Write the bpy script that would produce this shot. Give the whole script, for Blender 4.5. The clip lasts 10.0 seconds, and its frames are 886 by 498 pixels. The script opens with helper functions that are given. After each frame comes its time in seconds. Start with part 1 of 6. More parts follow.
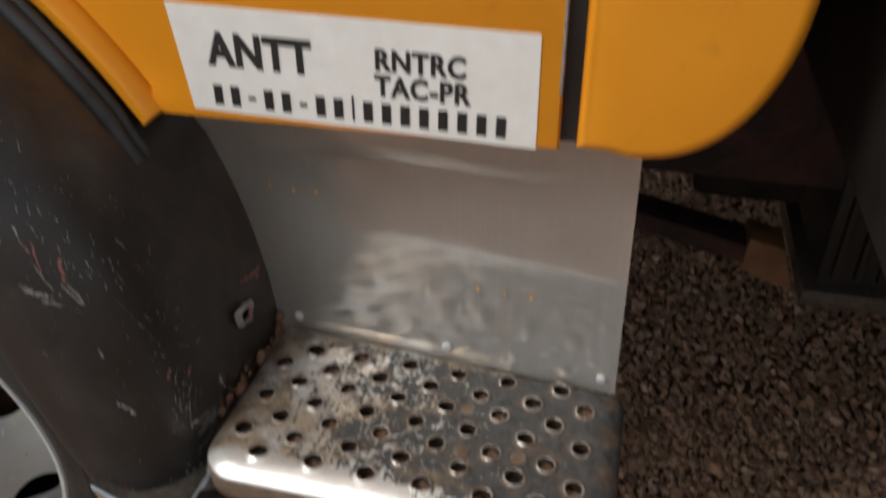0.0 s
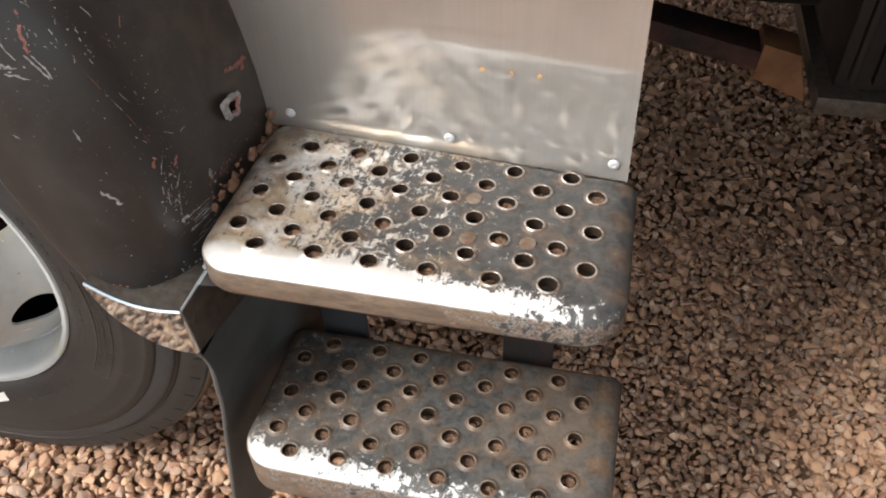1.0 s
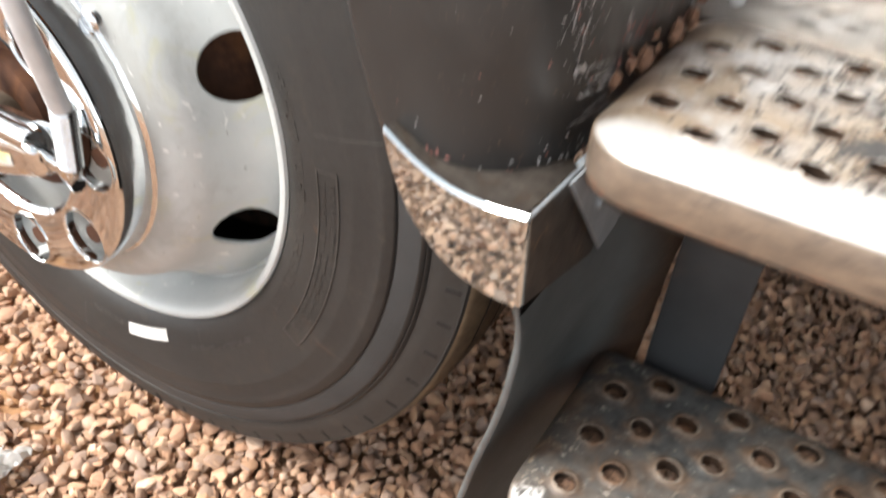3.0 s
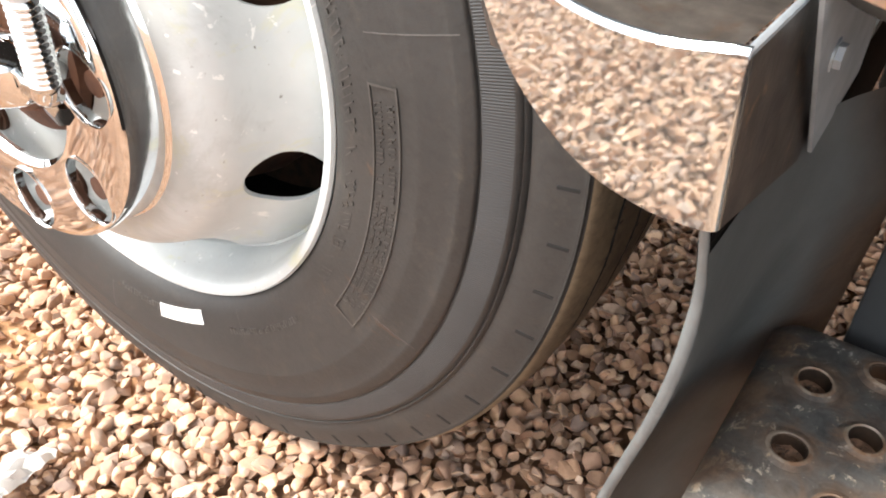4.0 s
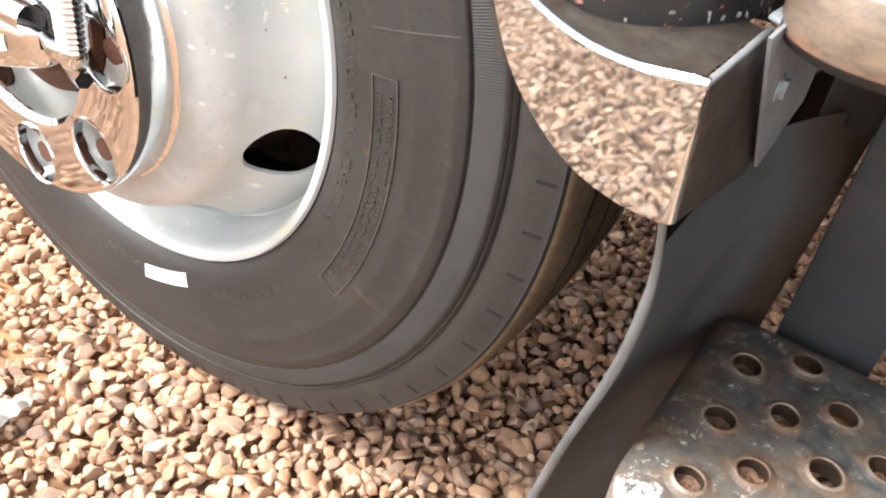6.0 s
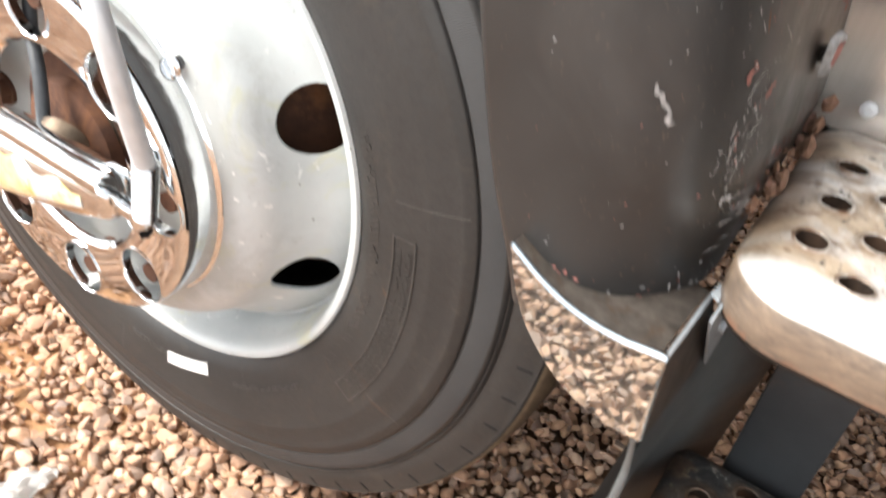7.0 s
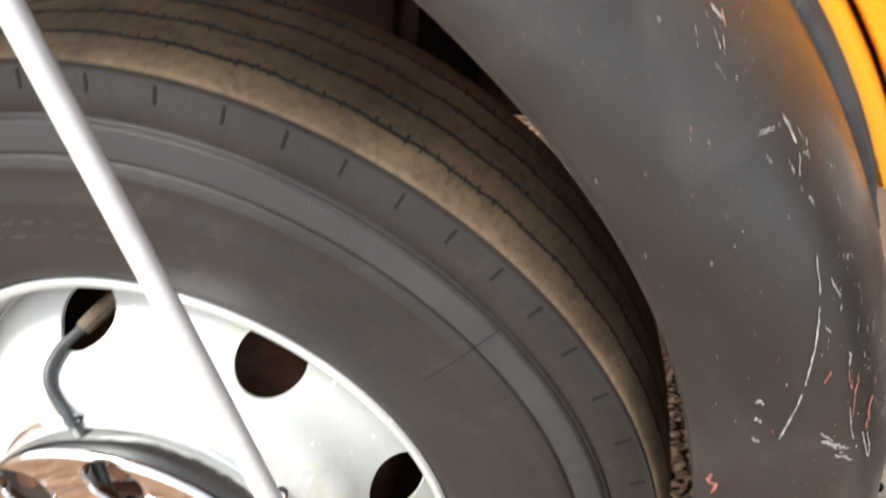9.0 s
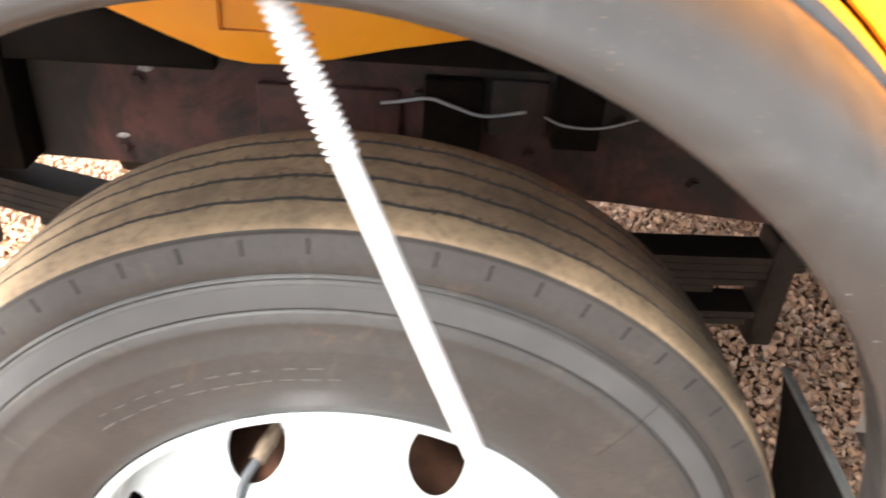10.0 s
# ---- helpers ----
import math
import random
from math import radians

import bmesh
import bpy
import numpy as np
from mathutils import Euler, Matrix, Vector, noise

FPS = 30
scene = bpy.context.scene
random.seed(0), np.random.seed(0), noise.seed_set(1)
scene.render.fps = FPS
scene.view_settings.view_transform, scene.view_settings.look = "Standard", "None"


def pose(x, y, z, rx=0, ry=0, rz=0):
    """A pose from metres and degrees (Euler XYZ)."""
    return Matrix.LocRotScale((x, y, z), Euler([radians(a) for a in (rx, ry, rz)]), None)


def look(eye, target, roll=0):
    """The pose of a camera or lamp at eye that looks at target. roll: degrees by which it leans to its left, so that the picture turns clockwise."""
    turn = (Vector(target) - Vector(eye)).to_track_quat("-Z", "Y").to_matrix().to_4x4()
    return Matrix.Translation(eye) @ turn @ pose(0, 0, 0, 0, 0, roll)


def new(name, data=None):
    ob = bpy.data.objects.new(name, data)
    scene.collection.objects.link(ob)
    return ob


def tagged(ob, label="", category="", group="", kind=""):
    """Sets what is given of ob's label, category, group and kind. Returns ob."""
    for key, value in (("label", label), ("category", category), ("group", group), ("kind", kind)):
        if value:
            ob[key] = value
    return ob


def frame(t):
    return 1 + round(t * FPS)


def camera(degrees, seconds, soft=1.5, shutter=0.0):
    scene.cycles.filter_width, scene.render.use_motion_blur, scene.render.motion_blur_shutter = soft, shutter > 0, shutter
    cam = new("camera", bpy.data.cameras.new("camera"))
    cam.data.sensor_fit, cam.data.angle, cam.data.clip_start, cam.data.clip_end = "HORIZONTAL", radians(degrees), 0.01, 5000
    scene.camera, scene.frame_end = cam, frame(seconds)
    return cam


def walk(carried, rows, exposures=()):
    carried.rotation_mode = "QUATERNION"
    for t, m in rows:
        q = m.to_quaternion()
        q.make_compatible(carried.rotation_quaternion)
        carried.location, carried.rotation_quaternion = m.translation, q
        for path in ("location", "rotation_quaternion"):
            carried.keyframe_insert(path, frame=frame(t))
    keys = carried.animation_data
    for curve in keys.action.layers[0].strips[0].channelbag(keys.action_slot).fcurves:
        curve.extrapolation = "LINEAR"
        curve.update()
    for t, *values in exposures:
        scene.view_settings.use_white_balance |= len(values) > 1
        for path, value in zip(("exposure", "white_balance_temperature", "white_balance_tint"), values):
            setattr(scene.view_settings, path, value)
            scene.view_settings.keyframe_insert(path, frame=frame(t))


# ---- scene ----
import itertools

cam = camera(58.55, 10.0, 1.9, 0.42)
ROWS = [
    (0.0, 0.9712, -0.5673, 1.3131, 55.93, 0.82, 14.12),
    (0.2, 0.9740, -0.5687, 1.2820, 52.38, 0.93, 13.60),
    (0.5, 0.9769, -0.5724, 1.2445, 48.17, 1.22, 13.14),
    (1.0, 0.9628, -0.5762, 1.2241, 45.85, 1.66, 12.93),
    (1.5, 0.9518, -0.5842, 1.2345, 47.34, 0.45, 15.49),
    (1.8, 0.9180, -0.5751, 1.2140, 48.01, -1.91, 21.51),
    (2.0, 0.8779, -0.5952, 1.1967, 47.93, -3.94, 26.57),
    (2.3, 0.8105, -0.6008, 1.1428, 48.71, -6.68, 31.69),
    (2.5, 0.7916, -0.5650, 1.0893, 51.74, -6.34, 33.24),
    (2.7, 0.7744, -0.5295, 1.0276, 54.64, -4.90, 33.08),
    (3.0, 0.7266, -0.4779, 0.9075, 52.99, -4.26, 32.06),
    (3.1, 0.7089, -0.4605, 0.8827, 51.61, -2.88, 31.59),
    (4.3, 0.6476, -0.3710, 0.7602, 52.69, -0.86, 36.30),
    (4.5, 0.6460, -0.3711, 0.7639, 54.33, -1.32, 36.47),
    (5.0, 0.6591, -0.3734, 0.7772, 54.33, 0.04, 37.90),
    (5.5, 0.6728, -0.3789, 0.7769, 52.11, 0.09, 38.28),
    (5.7, 0.6669, -0.3946, 0.7802, 51.54, -2.20, 37.09),
    (6.8, 0.6589, -0.4639, 0.8934, 53.33, -8.64, 35.93),
    (7.0, 0.6389, -0.4681, 0.9374, 52.70, -7.55, 34.76),
    (7.3, 0.6181, -0.4937, 1.0045, 53.12, -6.01, 34.24),
    (7.5, 0.6044, -0.5143, 1.0436, 52.77, -4.82, 33.58),
    (7.8, 0.5668, -0.5186, 1.1026, 52.36, -3.19, 31.71),
    (8.0, 0.5263, -0.5018, 1.1255, 52.34, -3.84, 28.01),
    (8.2, 0.4720, -0.4809, 1.1454, 51.56, -4.31, 23.87),
    (8.5, 0.4161, -0.4872, 1.1953, 50.87, -4.29, 20.77),
    (8.7, 0.3913, -0.5003, 1.2151, 51.43, -3.52, 18.34),
    (9.0, 0.3392, -0.4853, 1.2500, 54.19, -4.11, 13.11),
    (9.2, 0.2781, -0.4878, 1.2836, 53.59, -4.70, 6.57),
    (9.4, 0.2416, -0.5158, 1.2916, 57.17, -3.51, 3.04),
    (9.5, 0.2126, -0.5232, 1.3093, 56.80, -3.13, 1.18),
    (9.6, 0.1819, -0.5343, 1.3306, 57.01, -3.08, -0.02),
    (9.8, 0.1306, -0.5630, 1.3404, 58.70, -2.91, -0.35),
    (10.0, 0.0728, -0.5739, 1.3400, 58.39, -3.40, 0.43),
]
EXPOSURES = [(0.0, 0.08), (0.3, 0.42), (0.5, 0.84), (1.0, 1.24), (2.0, 1.55), (3.0, 1.8), (4.5, 2.58), (5.0, 2.5), (5.5, 2.43), (7.0, 2.12), (7.5, 1.8), (8.0, 1.35), (8.6, 1.3), (9.0, 1.85), (9.5, 2.5), (10.0, 3.0)]
walk(cam, [(t, pose(x, y, z, rx, ry, rz)) for t, x, y, z, rx, ry, rz in ROWS], EXPOSURES)

# ---- sky and sun: bright, hazy overcast ----
world = bpy.data.worlds.new("sky")
scene.world = world
world.use_nodes = True
wt = world.node_tree
sky = wt.nodes.new("ShaderNodeTexSky")
sky.sky_type = "NISHITA"
sky.sun_disc = False
SUN_ELEVATION, SUN_AZIMUTH = radians(50), radians(234)
sky.sun_elevation, sky.sun_rotation = SUN_ELEVATION, SUN_AZIMUTH
pale = wt.nodes.new("ShaderNodeHueSaturation")
pale.inputs["Saturation"].default_value = 0.12
back = wt.nodes["Background"]
back.inputs["Strength"].default_value = 0.130
wt.links.new(sky.outputs["Color"], pale.inputs["Color"])
wt.links.new(pale.outputs["Color"], back.inputs["Color"])

sun = new("sun", bpy.data.lights.new("sun", "SUN"))
sun.data.energy, sun.data.angle, sun.data.color = 2.1, radians(24), (1.0, 0.965, 0.905)
SUN_WAY = Vector((math.sin(SUN_AZIMUTH) * math.cos(SUN_ELEVATION), math.cos(SUN_AZIMUTH) * math.cos(SUN_ELEVATION), math.sin(SUN_ELEVATION)))
sun.matrix_world = look(SUN_WAY * 20, (0, 0, 0))


# ---- materials ----
def shader(name, rough=0.5, metal=0.0):
    m = bpy.data.materials.new(name)
    m.use_nodes = True
    t = m.node_tree
    b = t.nodes["Principled BSDF"]
    b.inputs["Roughness"].default_value, b.inputs["Metallic"].default_value = rough, metal
    return m, t, b


def coords(t, scale=(1, 1, 1), turn=(0, 0, 0)):
    c = t.nodes.new("ShaderNodeTexCoord")
    m = t.nodes.new("ShaderNodeMapping")
    m.inputs["Scale"].default_value, m.inputs["Rotation"].default_value = scale, turn
    t.links.new(c.outputs["Object"], m.inputs["Vector"])
    return m.outputs["Vector"]


def grain(t, vec, scale, detail=4, rough=0.6, distort=0.0):
    n = t.nodes.new("ShaderNodeTexNoise")
    n.inputs["Scale"].default_value, n.inputs["Detail"].default_value = scale, detail
    n.inputs["Roughness"].default_value, n.inputs["Distortion"].default_value = rough, distort
    t.links.new(vec, n.inputs["Vector"])
    return n.outputs["Fac"]


def ramp(t, fac, stops):
    r = t.nodes.new("ShaderNodeValToRGB")
    while len(r.color_ramp.elements) < len(stops):
        r.color_ramp.elements.new(0.5)
    for e, (p, c) in zip(r.color_ramp.elements, stops):
        e.position = p
        e.color = (*c, 1) if isinstance(c, tuple) else (c, c, c, 1)
    t.links.new(fac, r.inputs["Fac"])
    return r.outputs["Color"]


def mix(t, fac, a, b):
    n = t.nodes.new("ShaderNodeMix")
    n.data_type = "RGBA"
    for key, v in ((0, fac), (6, a), (7, b)):
        if isinstance(v, tuple):
            n.inputs[key].default_value = (*v, 1)
        elif isinstance(v, (int, float)):
            n.inputs[key].default_value = v
        else:
            t.links.new(v, n.inputs[key])
    return n.outputs[2]


def maths(t, op, a, b=0.0):
    n = t.nodes.new("ShaderNodeMath")
    n.operation = op
    for key, v in ((0, a), (1, b)):
        if isinstance(v, (int, float)):
            n.inputs[key].default_value = v
        else:
            t.links.new(v, n.inputs[key])
    return n.outputs[0]


def relief(t, b, height, depth, strength=1.0):
    n = t.nodes.new("ShaderNodeBump")
    n.inputs["Distance"].default_value, n.inputs["Strength"].default_value = depth, strength
    t.links.new(height, n.inputs["Height"])
    t.links.new(n.outputs["Normal"], b.inputs["Normal"])


def axes(t):
    c = t.nodes.new("ShaderNodeTexCoord")
    s = t.nodes.new("ShaderNodeSeparateXYZ")
    t.links.new(c.outputs["Object"], s.inputs[0])
    return s.outputs


def surface(name, dark, light, rough=0.5, metal=0.0, scale=30, stain=None, stain_scale=8, stain_from=0.55, stain_to=0.7, bump=0.0003, bump_scale=200, rough_spread=0.1):
    """A plain material with grain, one kind of stain and fine relief."""
    m, t, b = shader(name, rough, metal)
    v = coords(t)
    col = mix(t, ramp(t, grain(t, v, scale), [(0.3, 0.0), (0.7, 1.0)]), dark, light)
    if stain:
        mask = ramp(t, grain(t, v, stain_scale, 6, 0.7, 0.6), [(stain_from, 0.0), (stain_to, 1.0)])
        col = mix(t, mask, col, stain)
    t.links.new(col, b.inputs["Base Color"])
    r = t.nodes.new("ShaderNodeMapRange")
    r.inputs["To Min"].default_value, r.inputs["To Max"].default_value = rough - rough_spread, rough + rough_spread
    t.links.new(grain(t, v, scale * 0.7, 5), r.inputs["Value"])
    t.links.new(r.outputs[0], b.inputs["Roughness"])
    if bump:
        relief(t, b, grain(t, v, bump_scale, 4), bump)
    return m


M_YELLOW = surface("yellow_paint", (0.72, 0.27, 0.012), (0.80, 0.32, 0.02), 0.32, 0, 6, (0.62, 0.24, 0.02), 14, 0.62, 0.75, 0.0001, 400, 0.06)
M_STICKER = surface("white_vinyl", (0.72, 0.71, 0.68), (0.80, 0.79, 0.77), 0.45, 0, 40, bump=0)
M_INK = surface("black_print", (0.01, 0.01, 0.01), (0.02, 0.02, 0.02), 0.5, 0, 50, bump=0)
M_CHROME = surface("chrome", (0.70, 0.72, 0.735), (0.79, 0.81, 0.82), 0.06, 1, 20, (0.55, 0.52, 0.48), 26, 0.60, 0.80, 0.0004, 9, 0.03)
def rusting_sheet():
    """Dark grey painted sheet whose folded rear part has gone brown with rust."""
    m, t, b = shader("grey_sheet_rusting_at_its_fold", 0.5, 0.0)
    v = coords(t)
    grey = mix(t, ramp(t, grain(t, v, 12), [(0.3, 0.0), (0.7, 1.0)]), (0.090, 0.098, 0.100), (0.140, 0.149, 0.151))
    rust = mix(t, ramp(t, grain(t, v, 30, 6, 0.7, 0.5), [(0.35, 0.0), (0.7, 1.0)]), (0.045, 0.031, 0.022), (0.115, 0.070, 0.044))
    reach = maths(t, "ADD", maths(t, "MULTIPLY", axes(t)[1], 22.0), maths(t, "MULTIPLY", grain(t, v, 16, 5, 0.6), 0.7))
    t.links.new(mix(t, ramp(t, maths(t, "ADD", reach, 0.28), [(0.30, 0.0), (1.0, 0.9)]), grey, rust), b.inputs["Base Color"])
    relief(t, b, grain(t, v, 80, 4), 0.0004)
    return m


M_FOLD = rusting_sheet()


def wheel_paint():
    """Silver wheel paint with polish residue, small chips, and brake grime and the cover's shade painted on the neck.
    """
    m, t, b = shader("silver_wheel_paint", 0.4, 0.06)
    v = coords(t)
    col = mix(t, ramp(t, grain(t, v, 14), [(0.3, 0.0), (0.7, 1.0)]), (0.45, 0.475, 0.475), (0.54, 0.565, 0.56))
    col = mix(t, ramp(t, grain(t, v, 17, 6, 0.7, 0.8), [(0.57, 0.0), (0.66, 0.9)]), col, (0.50, 0.51, 0.40))
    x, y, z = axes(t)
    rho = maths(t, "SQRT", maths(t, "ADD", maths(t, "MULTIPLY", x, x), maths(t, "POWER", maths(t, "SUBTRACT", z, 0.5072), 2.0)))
    # grey round the neck, for grime and the hub cover's shadow
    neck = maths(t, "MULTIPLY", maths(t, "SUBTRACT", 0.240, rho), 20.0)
    neck_grime_shade = maths(t, "ADD", neck, maths(t, "MULTIPLY", maths(t, "SUBTRACT", grain(t, v, 11, 7, 0.7, 0.6), 0.5), 2.6))
    col = mix(t, ramp(t, neck_grime_shade, [(0.45, 0.0), (1.25, 0.50)]), col, (0.25, 0.245, 0.225))
    chips = ramp(t, grain(t, v, 130, 3, 0.6, 0.3), [(0.70, 0.0), (0.74, 0.8)])
    col = mix(t, chips, col, (0.12, 0.10, 0.085))
    flakes = ramp(t, grain(t, v, 55, 5, 0.65, 0.4), [(0.64, 0.0), (0.665, 0.9)])
    col = mix(t, flakes, col, (0.72, 0.72, 0.70))
    t.links.new(col, b.inputs["Base Color"])
    t.links.new(ramp(t, grain(t, v, 20, 6), [(0.3, 0.30), (0.7, 0.52)]), b.inputs["Roughness"])
    relief(t, b, grain(t, v, 160, 5), 0.0003, 0.6)
    return m


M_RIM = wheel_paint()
M_RUST = surface("rusty_iron", (0.045, 0.018, 0.010), (0.12, 0.05, 0.025), 0.85, 0.1, 25, (0.20, 0.08, 0.03), 14, 0.55, 0.75, 0.001, 120)
M_OXIDE = surface("red_oxide_frame_paint", (0.038, 0.013, 0.011), (0.070, 0.024, 0.020), 0.75, 0, 9, (0.008, 0.006, 0.005), 5, 0.41, 0.54, 0.0005, 70)
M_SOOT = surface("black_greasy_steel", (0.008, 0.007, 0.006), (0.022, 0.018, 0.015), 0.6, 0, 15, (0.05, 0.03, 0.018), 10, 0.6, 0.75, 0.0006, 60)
M_DARKPLATE = surface("black_painted_flat_steel", (0.018, 0.020, 0.022), (0.036, 0.039, 0.042), 0.5, 0.0, 12, (0.060, 0.042, 0.030), 9, 0.56, 0.74, 0.0003, 80)
M_GALV = surface("galvanised_steel", (0.24, 0.265, 0.285), (0.36, 0.39, 0.415), 0.45, 0.4, 40, (0.25, 0.20, 0.15), 22, 0.6, 0.75, 0.0003, 150)
M_LIP = surface("worn_grey_edge", (0.070, 0.075, 0.076), (0.115, 0.121, 0.122), 0.45, 0.1, 40, (0.12, 0.09, 0.07), 30, 0.58, 0.72)
M_SOILED = surface("soiled_dark_steel", (0.026, 0.021, 0.018), (0.058, 0.046, 0.037), 0.45, 0.15, 60, (0.14, 0.085, 0.05), 55, 0.58, 0.70, 0.0005, 120)
M_HOLE = surface("dark_recess", (0.012, 0.009, 0.007), (0.045, 0.026, 0.016), 0.85, 0, 60)
# near-black that stands in for shade in the barrel and above the rail
M_SHADE_BLACK = surface("shade_black", (0.003, 0.003, 0.003), (0.008, 0.006, 0.005), 0.9, 0, 30)
M_SHELF = surface("soiled_shelf_steel", (0.050, 0.043, 0.037), (0.125, 0.107, 0.092), 0.5, 0.1, 90, (0.085, 0.055, 0.036), 60, 0.52, 0.66, 0.0005, 90)
M_ZINC = surface("bright_zinc_rod", (0.50, 0.51, 0.52), (0.61, 0.62, 0.63), 0.38, 0.15, 60, bump=0.0001)
M_SEAL = surface("rubber_seal", (0.018, 0.019, 0.021), (0.035, 0.037, 0.04), 0.65, 0, 40, (0.08, 0.07, 0.06), 30, 0.62, 0.75, 0.0003, 200)
M_HOSE = surface("dark_rubber_hose", (0.025, 0.028, 0.032), (0.05, 0.055, 0.06), 0.5, 0, 60)
M_BRASS = surface("tarnished_brass", (0.10, 0.073, 0.052), (0.22, 0.165, 0.115), 0.55, 0.6, 60)
M_DIRT = surface("rusty_packed_dirt", (0.07, 0.036, 0.021), (0.22, 0.125, 0.075), 0.9, 0, 170, (0.03, 0.02, 0.015), 210, 0.52, 0.62, 0.0012, 260)
M_ORANGE = surface("orange_filler", (0.50, 0.24, 0.07), (0.62, 0.36, 0.15), 0.6, 0, 200)
M_PAPER = surface("white_paper", (0.72, 0.71, 0.68), (0.82, 0.81, 0.79), 0.85, 0, 60, (0.55, 0.48, 0.40), 30, 0.62, 0.78, 0.001, 90)
M_WOOD = surface("weathered_brown_wood", (0.16, 0.075, 0.035), (0.26, 0.13, 0.06), 0.8, 0, 20, bump=0.0008, bump_scale=90)
M_CHIPS = surface("pale_scratched_plastic", (0.14, 0.137, 0.133), (0.40, 0.39, 0.385), 0.7, 0, 150, bump=0)
M_REDCHIPS = surface("red_primer_chips", (0.16, 0.060, 0.048), (0.34, 0.15, 0.125), 0.7, 0, 160, bump=0)
M_RUSTFLAKE = surface("rust_flakes", (0.05, 0.024, 0.016), (0.17, 0.075, 0.045), 0.85, 0, 120, bump=0.0006)
M_CRUST = surface("crumbling_rust", (0.085, 0.042, 0.022), (0.25, 0.135, 0.085), 0.9, 0, 160, (0.30, 0.16, 0.13), 45, 0.56, 0.64, 0.0015, 240)
M_YTAG = surface("yellowed_label", (0.60, 0.42, 0.13), (0.72, 0.64, 0.42), 0.4, 0, 34, (0.58, 0.57, 0.54), 22, 0.46, 0.56)
M_BLACKBOX = surface("black_plastic_box", (0.008, 0.008, 0.008), (0.016, 0.016, 0.016), 0.55, 0, 30)
# the dark and shade-black materials shine very little
for grimy, shine in ((M_SHADE_BLACK, 0.08), (M_SOOT, 0.2), (M_HOLE, 0.15)):
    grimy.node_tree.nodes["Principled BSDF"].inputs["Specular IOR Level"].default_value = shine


M_POLISHED = surface("polished_steel", (0.61, 0.685, 0.72), (0.67, 0.745, 0.78), 0.032, 0.97, 20, (0.52, 0.51, 0.49), 40, 0.66, 0.8, 0, 45, 0.012)


def brushed():
    """Brushed aluminium sheet, streaked and cloudy, still mirror-like."""
    m, t, b = shader("brushed_aluminium", 0.2, 0.72)
    streak = grain(t, coords(t, (70, 70, 0.35)), 6, 4, 0.6)
    cloud = grain(t, coords(t), 8, 3, 0.5, 0.2)
    col = mix(t, ramp(t, streak, [(0.3, 0.0), (0.75, 1.0)]), (0.88, 0.855, 0.82), (0.94, 0.92, 0.89))
    col = mix(t, ramp(t, cloud, [(0.5, 0.0), (0.75, 0.5)]), col, (0.64, 0.62, 0.59))
    t.links.new(col, b.inputs["Base Color"])
    way = t.nodes.new("ShaderNodeTangent")
    way.direction_type, way.axis = "RADIAL", "X"
    t.links.new(way.outputs["Tangent"], b.inputs["Tangent"])
    b.inputs["Anisotropic"].default_value, b.inputs["Anisotropic Rotation"].default_value = 0.75, 0.25
    r = t.nodes.new("ShaderNodeMapRange")
    r.inputs["From Min"].default_value, r.inputs["From Max"].default_value = 0.3, 0.7
    r.inputs["To Min"].default_value, r.inputs["To Max"].default_value = 0.09, 0.17
    t.links.new(maths(t, "ADD", maths(t, "MULTIPLY", cloud, 0.9), maths(t, "MULTIPLY", streak, 0.1)), r.inputs["Value"])
    t.links.new(r.outputs[0], b.inputs["Roughness"])
    relief(t, b, grain(t, coords(t, (1, 1, 1)), 4, 2), 0.0001, 0.2)
    return m


M_PLATE = brushed()


def from_holes(t, x, y, even_x, odd_x, row_y):
    """Distance to the nearest hole of the staggered rows, in metres."""
    found = []
    for x0, y0 in ((even_x, row_y), (odd_x, row_y - 0.025)):
        legs = []
        for a, a0, step in ((x, x0, 0.0548), (y, y0, 0.050)):
            u = maths(t, "FRACT", maths(t, "ADD", maths(t, "DIVIDE", maths(t, "SUBTRACT", a, a0), step), 20.5))
            legs.append(maths(t, "POWER", maths(t, "MULTIPLY", maths(t, "SUBTRACT", u, 0.5), step), 2.0))
        found.append(maths(t, "SQRT", maths(t, "ADD", legs[0], legs[1])))
    return maths(t, "MINIMUM", found[0], found[1])


